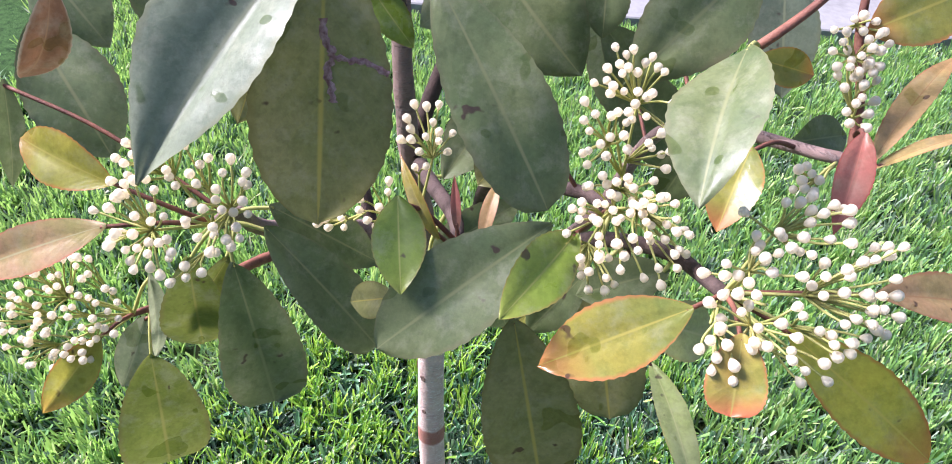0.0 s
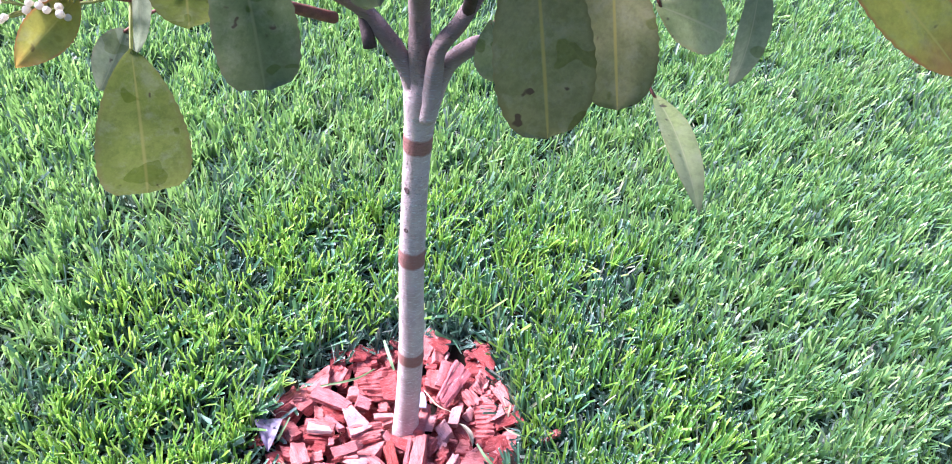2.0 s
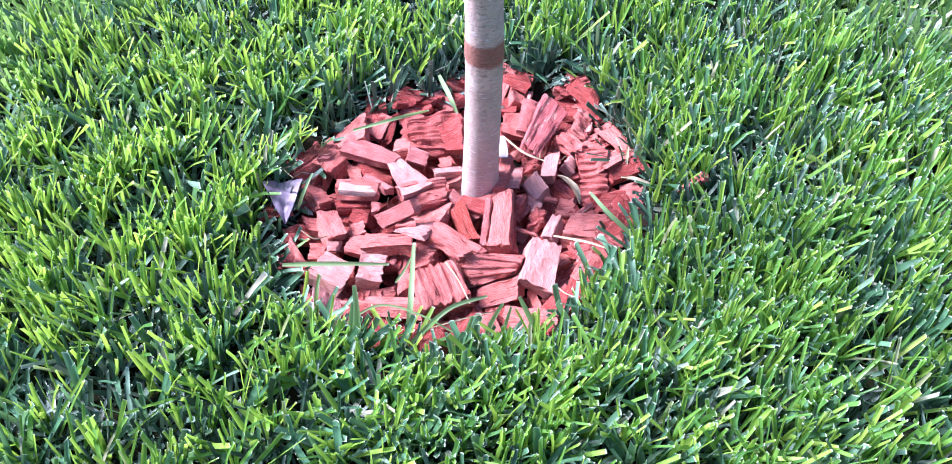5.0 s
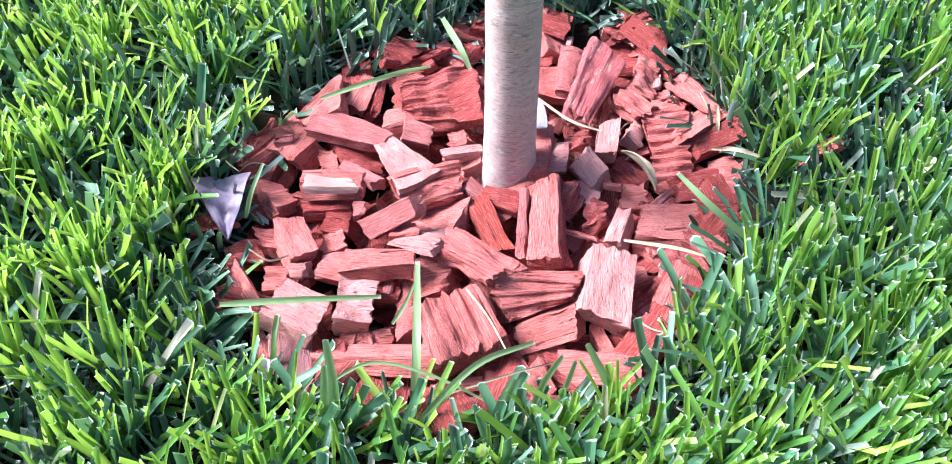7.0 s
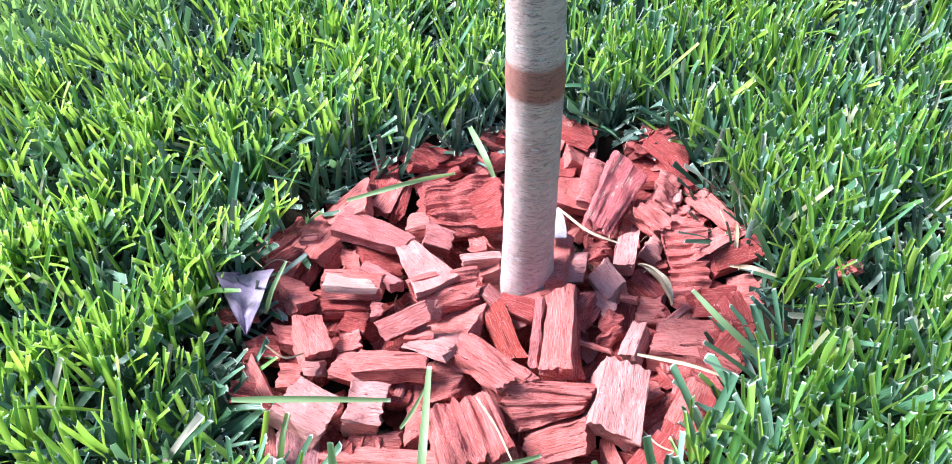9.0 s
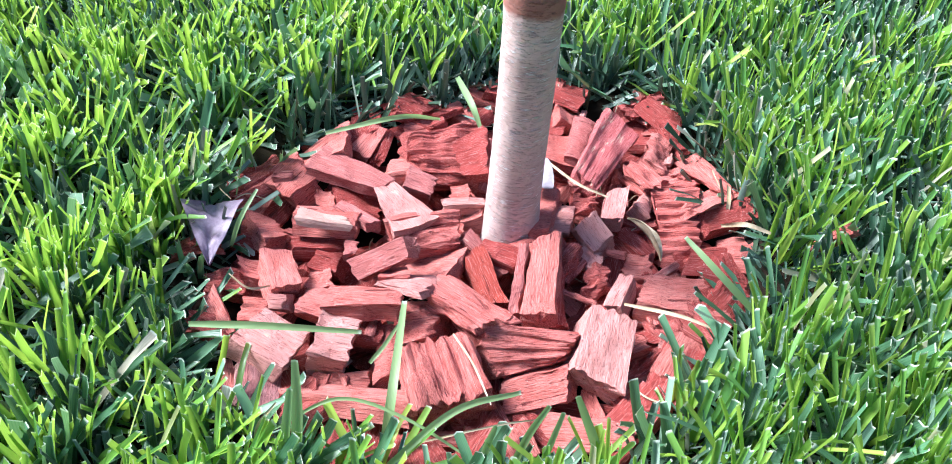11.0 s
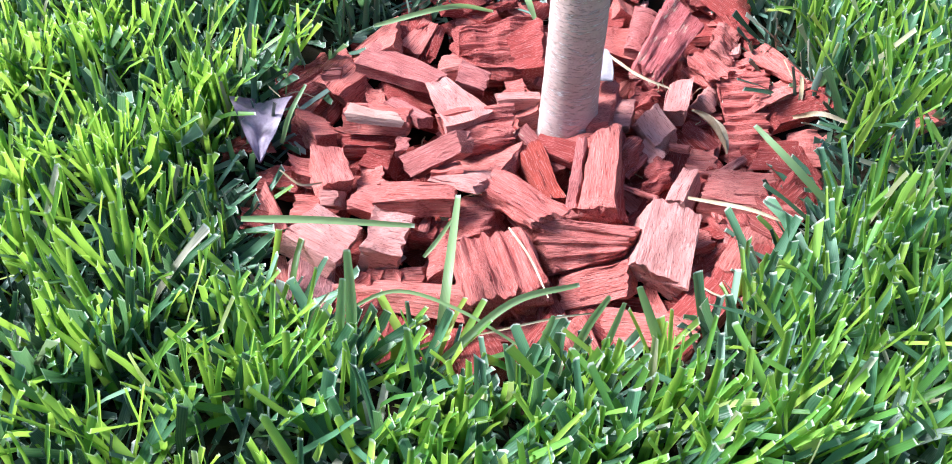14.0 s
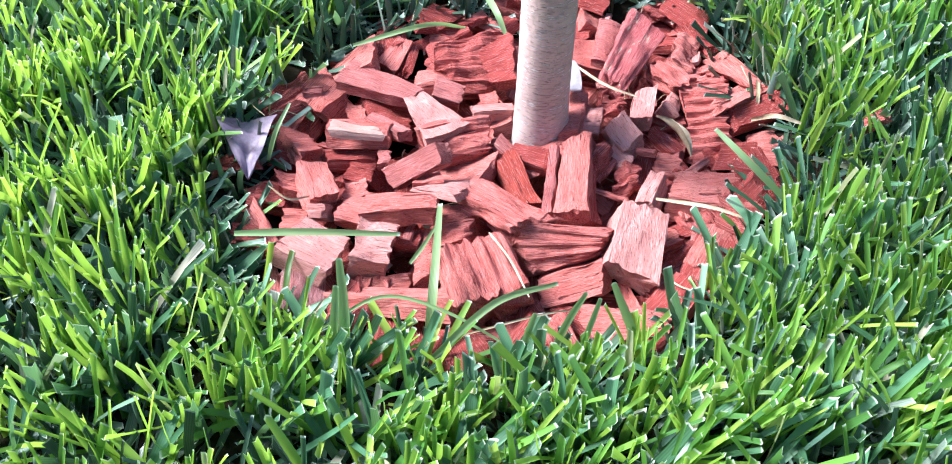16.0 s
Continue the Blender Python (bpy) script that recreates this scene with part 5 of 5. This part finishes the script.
chip(0.0824, 0.0403, -0.0109, 1, 11, -36, 0.0238, 0.0114, 0.0100, "dark", (-0.21, 0.04, -0.07))
chip(0.0866, 0.0190, -0.0130, -2, -5, 2, 0.0162, 0.0235, 0.0100, "plain", (0.16, -0.08, 0.04))
chip(0.0750, -0.0177, 0.0002, -13, -5, 74, 0.0279, 0.0098, 0.0120, "pale", (0.03, -0.29, -0.09))
chip(0.1124, -0.0100, -0.0059, -14, -3, 5, 0.0454, 0.0361, 0.0160, "plain", (0.32, -0.25, 0.14))
chip(0.1502, 0.0397, -0.0089, 6, -11, 0, 0.0243, 0.0299, 0.0100, "plain", (0.04, 0.12, 0.08))
chip(0.1359, 0.0266, -0.0080, -0, 0, -5, 0.0159, 0.0275, 0.0080, "pale", (0.03, -0.03, 0.00))
chip(0.1377, 0.0712, -0.0150, -1, -7, 6, 0.0174, 0.0171, 0.0100, "dark", (0.17, -0.07, -0.03))
chip(0.1137, 0.1757, -0.0080, 0, 2, -20, 0.0086, 0.0474, 0.0080, "dark", (-0.02, -0.00, -0.03))
chip(0.1143, 0.1498, -0.0078, -5, -19, 10, 0.0150, 0.0173, 0.0080, "plain", (0.28, -0.05, 0.03))
chip(0.0929, 0.1645, -0.0049, -1, -11, 11, 0.0168, 0.0178, 0.0100, "plain", (0.19, -0.04, 0.07))
chip(0.1182, 0.1248, -0.0100, -1, -4, -4, 0.0134, 0.0238, 0.0080, "dark", (0.12, -0.05, 0.15))
chip(-0.0531, 0.1390, -0.0019, 7, -10, 54, 0.0123, 0.0293, 0.0120, "plain", (0.19, 0.04, -0.06))
chip(-0.0714, 0.1461, -0.0060, -0, 3, 5, 0.0151, 0.0223, 0.0120, "plain", (0.02, -0.05, -0.04))
chip(-0.0822, 0.1164, -0.0040, -1, -5, 17, 0.0202, 0.0247, 0.0120, "plain", (0.07, -0.01, -0.10))
chip(-0.0851, 0.0665, -0.0019, -8, -5, 17, 0.0155, 0.0176, 0.0120, "plain", (0.22, -0.16, 0.02))
chip(-0.0667, 0.0476, 0.0043, 5, 14, -7, 0.0197, 0.0183, 0.0160, "grey", (-0.12, -0.09, -0.07))
chip(-0.0374, 0.0475, 0.0021, 6, -6, 15, 0.0123, 0.0123, 0.0120, "plain", (0.17, -0.15, -0.03))
chip(-0.0326, 0.0304, 0.0100, 9, -1, 16, 0.0270, 0.0064, 0.0080, "pale", (-0.13, 0.09, 0.02))
chip(-0.0249, 0.0269, 0.0023, -3, -18, 20, 0.0164, 0.0106, 0.0120, "plain", (0.06, 0.18, 0.07))
chip(0.0649, -0.1157, -0.0108, 18, -15, -3, 0.0507, 0.0184, 0.0160, "plain", (0.25, 0.26, -0.18))
chip(0.0285, -0.1271, -0.0108, 8, 10, -52, 0.0222, 0.0164, 0.0140, "plain", (-0.15, -0.16, -0.11))
chip(0.0662, -0.0934, -0.0156, 1, 1, -65, 0.0225, 0.0076, 0.0120, "plain", (0.02, -0.05, 0.00))
chip(-0.0142, -0.1315, -0.0149, -14, -3, 11, 0.0236, 0.0099, 0.0060, "plain", (0.34, -0.29, -0.04))
chip(-0.0118, -0.1404, -0.0169, -10, -9, 8, 0.0265, 0.0062, 0.0060, "plain", (0.33, -0.13, -0.03))
chip(0.0074, -0.1305, -0.0159, -6, 14, 2, 0.0149, 0.0193, 0.0080, "plain", (-0.15, -0.16, -0.07))
chip(-0.0752, -0.1434, -0.0210, -0, 5, 8, 0.0246, 0.0150, 0.0100, "dark", (-0.00, -0.13, 0.03))
chip(0.2042, 0.0414, 0.0199, -20, -43, 12, 0.0254, 0.0114, 0.0060, "plain", (0.40, 0.04, 0.03))
chip(0.0228, 0.0407, 0.0036, -11, -27, 8, 0.0131, 0.0497, 0.0100, "plain", (0.17, 0.10, -0.03))
chip(0.0351, 0.0368, 0.0001, -3, -12, 0, 0.0115, 0.0289, 0.0120, "pale", (0.10, 0.07, 0.04))
chip(0.0200, 0.0325, 0.0002, 6, -14, 18, 0.0132, 0.0128, 0.0120, "plain", (0.22, -0.09, -0.09))
chip(-0.0027, -0.0044, 0.0020, 3, -0, -14, 0.0258, 0.0152, 0.0120, "dark", (-0.12, 0.12, 0.09))
chip(0.0131, 0.0025, 0.0003, -3, -18, 26, 0.0148, 0.0169, 0.0120, "plain", (0.09, 0.28, -0.24))
chip(0.0464, 0.0582, 0.0030, -1, -5, -3, 0.0131, 0.0236, 0.0060, "bark", (0.06, 0.00, -0.34))


# the lower layer of the bed, and thin splinters strewn over it
rnd = random.Random(5)


def spot_in_bed(reach):
    while True:
        a, q = rnd.uniform(0, 2 * math.pi), math.sqrt(rnd.random()) * reach
        r = bed_radius(a) * q * (0.93 if math.sin(a) < -0.3 else 1.0)
        x, y = BED_X + r * math.cos(a), BED_Y + r * math.sin(a)
        if math.hypot(x - 0.003, y - 0.026) > 0.026:
            return x, y


# mostly the dark reds here: their colour stands in for shade between upper chips
for i in range(210):
    x, y = spot_in_bed(1.04)
    z = ground_height(x, y) + rnd.uniform(0.004, 0.014)
    chip(x, y, z, rnd.gauss(0, 14), rnd.gauss(0, 11), rnd.uniform(0, 360), rnd.uniform(0.024, 0.05), rnd.uniform(0.012, 0.026), rnd.uniform(0.006, 0.011),
         rnd.choice(("plain", "dark", "dark", "dark", "bark")))
for i in range(30):
    x, y = spot_in_bed(0.93)
    z = ground_height(x, y) + rnd.uniform(0.020, 0.030)
    chip(x, y, z, rnd.gauss(0, 15), rnd.gauss(0, 8), rnd.uniform(0, 360), rnd.uniform(0.012, 0.028), rnd.uniform(0.003, 0.007), rnd.uniform(0.002, 0.0045),
         rnd.choice(("plain", "dark", "rough", "pale", "grey")))
for i in range(26):
    x, y = spot_in_bed(0.9)
    z = ground_height(x, y) + rnd.uniform(0.016, 0.026)
    chip(x, y, z, rnd.gauss(0, 20), rnd.gauss(0, 12), rnd.uniform(0, 360), rnd.uniform(0.007, 0.016), rnd.uniform(0.0015, 0.004), rnd.uniform(0.001, 0.003), rnd.choice(("bare", "pale", "orange", "plain")))


# ---- fallen leaves and single grass blades on the bed ----
def fallen_leaf(name, label, base, tip, width, normal, material, fold, bend, heart=False):
    b, t, n = Vector(base), Vector(tip), Vector(normal)
    axis = (t - b)
    long = axis.length
    axis.normalize()
    n = (n - axis * n.dot(axis)).normalized()
    side = n.cross(axis)
    rows, half = 16, 4
    verts, faces = [], []
    for layer in (0, 1):
        for i in range(rows + 1):
            s = i / rows
            w = width / 2 * (min(1, 0.25 + s * 6) * (1 - s + 0.01) ** 0.85 if heart else math.sin(math.pi * min(1, s * 0.96 + 0.03)) ** 0.75)
            mid = axis * (s * long) + n * (4 * bend * long * (0.25 - (s - 0.5) ** 2))
            for j in range(-half, half + 1):
                k = j / half
                curl = abs(k) * w * math.tan(radians(fold)) + 0.1 * width * noise.noise(Vector((s * 4, k * 2, long * 90)))
                verts.append(mid + side * (k * w) + n * (curl - 0.0006 * layer))
    cols, size = 2 * half + 1, (rows + 1) * (2 * half + 1)
    for layer in (0, 1):
        for i in range(rows):
            for j in range(cols - 1):
                q = layer * size + i * cols + j
                f = (q, q + 1, q + cols + 1, q + cols)
                faces.append(f if layer == 0 else f[::-1])
    ob = new(name, mesh_of(name, verts, faces, material))
    ob.matrix_basis = Matrix.Translation(b)
    return tagged(ob, label, "leaf")


fallen_leaf("dead_leaf", "curled dead mauve leaf at the edge of the mulch", (-0.1855, -0.0114, 0.0160), (-0.1717, -0.0556, 0.0100), 0.042, (0.25, -0.55, 0.8), MAUVE, 32, 0.08, True)
fallen_leaf("dead_leaf", "small pale dead leaf behind the trunk", (0.0070, 0.0741, 0.0160), (0.0234, 0.0513, 0.0200), 0.022, (-0.2, -0.6, 0.8), PALEDEAD, 20, 0.1)
fallen_leaf("dry_leaf", "curled straw-coloured dry leaf among the wood chips", (0.0750, 0.0390, 0.0140), (0.0983, 0.0130, 0.0060), 0.011, (0.7, 0.1, 0.6), STRAW, 38, 0.10)

BLADE = {"blade": GRASS_STRAY, "straw": STRAW}


def strand(kind, label, width, *points):
    """One grass blade or dry stem, keeled, from root to tip."""
    line = smooth_line(points, 7)
    verts, faces, uvs = [], [], []
    rows = len(line)
    for i, p in enumerate(line):
        s = i / (rows - 1)
        way = (line[min(i + 1, rows - 1)] - line[max(i - 1, 0)]).normalized()
        side = way.cross(Vector((0.1, -0.75, 0.65))).normalized()
        out = side.cross(way)
        w = width * (0.7 + 0.3 * min(1, 4 * s)) * (1 - 0.45 * s ** 3) / 2
        for k in (-1, 0, 1):
            verts.append(p + side * (k * w) + out * (0.45 * w * abs(k)))
            uvs.append((0.5 + k / 2, s))
    for i in range(rows - 1):
        for k in (0, 1):
            q = i * 3 + k
            faces.append((q, q + 1, q + 4, q + 3))
    name = "stray_grass" if kind == "blade" else "dry_straw"
    me = mesh_of(name, verts, faces, BLADE[kind])
    layer = me.uv_layers.new(name="UVMap")
    for lp in me.loops:
        layer.data[lp.index].uv = uvs[lp.vertex_index]
    return tagged(new(name, me), label, "grass", "single grasses on the mulch bed")


strand("blade", "long green grass blade lying across the mulch", 0.0042, (-0.1557, -0.1121, 0.0260), (-0.1145, -0.1077, 0.0300), (-0.0640, -0.0995, 0.0280))
strand("blade", "tall single grass blade leaning over the mulch", 0.0052, (-0.0387, -0.1549, 0.0000), (-0.0393, -0.1297, 0.0260), (-0.0467, -0.0737, 0.0280))
strand("straw", "thin curved yellow grass stem at the mulch edge", 0.0018, (-0.0972, -0.1730, 0.0000), (-0.0968, -0.1671, 0.0270), (-0.0853, -0.1643, 0.0496))
strand("blade", "broad upright grass blade at the mulch edge", 0.0058, (-0.0788, -0.1724, 0.0000), (-0.0780, -0.1603, 0.0326), (-0.0797, -0.1495, 0.0644))
strand("blade", "broad upright grass blade at the mulch edge", 0.0052, (-0.0855, -0.1738, 0.0000), (-0.0823, -0.1674, 0.0270), (-0.0796, -0.1593, 0.0556))
strand("blade", "thin bent grass stem lying over the wood chips", 0.0020, (-0.0940, -0.1561, 0.0120), (-0.0644, -0.1413, 0.0260), (-0.0301, -0.1439, 0.0240), (0.0098, -0.1546, 0.0120))
strand("blade", "grass blade lying over the wood chips", 0.0040, (-0.0342, -0.1642, 0.0100), (-0.0054, -0.1387, 0.0300), (0.0249, -0.1242, 0.0340))
strand("straw", "thin curved pale straw over the wood chips", 0.0012, (-0.0286, -0.1513, 0.0100), (0.0149, -0.1367, 0.0200), (0.0370, -0.1269, 0.0180))
strand("blade", "curved grass blade standing before the mulch", 0.0041, (0.0255, -0.1487, 0.0000), (0.0317, -0.1428, 0.0265), (0.0393, -0.1399, 0.0500))
strand("blade", "broad upright grass blade at the mulch edge", 0.0051, (0.0709, -0.1340, 0.0000), (0.0626, -0.1339, 0.0233), (0.0517, -0.1314, 0.0495))
strand("blade", "upright grass blade at the mulch edge", 0.0035, (0.0387, -0.1493, 0.0000), (0.0425, -0.1458, 0.0245), (0.0462, -0.1418, 0.0494))
strand("blade", "upright grass blade at the mulch edge", 0.0038, (0.0094, -0.1571, 0.0000), (0.0128, -0.1526, 0.0253), (0.0161, -0.1531, 0.0461))
strand("blade", "pale bluish grass blade leaning over the mulch", 0.0042, (0.1538, -0.0373, 0.0200), (0.1217, -0.0281, 0.0450), (0.1036, -0.0102, 0.0500))
strand("straw", "pale thin grass blade lying on a wood chip", 0.0023, (0.0760, -0.0361, 0.0140), (0.1058, -0.0435, 0.0200), (0.1253, -0.0470, 0.0180))
strand("blade", "bluish grass blade arching beside the dead leaf", 0.0031, (-0.1648, -0.0373, 0.0100), (-0.1578, -0.0319, 0.0300), (-0.1523, -0.0159, 0.0400))
strand("straw", "thin dry straw lying behind the trunk", 0.0019, (0.0158, 0.0809, 0.0180), (0.0389, 0.0591, 0.0200), (0.0609, 0.0545, 0.0160))
strand("straw", "thin dry stem among the wood chips", 0.0014, (-0.1294, -0.0635, 0.0100), (-0.1399, -0.0713, 0.0140), (-0.1523, -0.0681, 0.0200))
strand("blade", "green grass blade hanging over the chips", 0.0025, (-0.0567, -0.1112, 0.0180), (-0.0513, -0.1013, 0.0220), (-0.0477, -0.0839, 0.0200))
strand("straw", "thin straw on a grooved chip", 0.0012, (-0.0162, -0.0888, 0.0260), (-0.0023, -0.1060, 0.0260), (0.0109, -0.1264, 0.0220))
strand("blade", "long grass blade lying at the back of the bed", 0.0050, (-0.0598, 0.1480, 0.0300), (-0.0433, 0.1165, 0.0300), (-0.0344, 0.1044, 0.0200))
strand("blade", "long grass blade arching over the back of the bed", 0.0033, (-0.1245, 0.0348, 0.0500), (-0.0792, 0.0499, 0.0600), (-0.0617, 0.0936, 0.0300))
strand("straw", "dry pale grass at the edge of the bed", 0.0032, (0.1368, 0.0506, 0.0100), (0.1458, 0.0320, 0.0300), (0.1609, 0.0273, 0.0300))
strand("straw", "dry pale grass at the edge of the bed", 0.0031, (0.1456, 0.1221, 0.0000), (0.1414, 0.0755, 0.0150), (0.1428, 0.0637, 0.0000))
rnd = random.Random(44)
for i in range(26):
    x, y = spot_in_bed(1.03)
    z, a, r = ground_height(x, y) + rnd.uniform(0.014, 0.026), rnd.uniform(0, 2 * math.pi), rnd.uniform(0.006, 0.017)
    dx, dy = r * math.cos(a), r * math.sin(a)
    bow = rnd.uniform(-0.5, 0.5)
    strand("straw", "fine dry grass stem caught between wood chips", rnd.uniform(0.0006, 0.0012), (x - dx, y - dy, z), (x - bow * dy, y + bow * dx, z + rnd.uniform(0.001, 0.006)), (x + dx, y + dy, z - rnd.uniform(0, 0.004)))
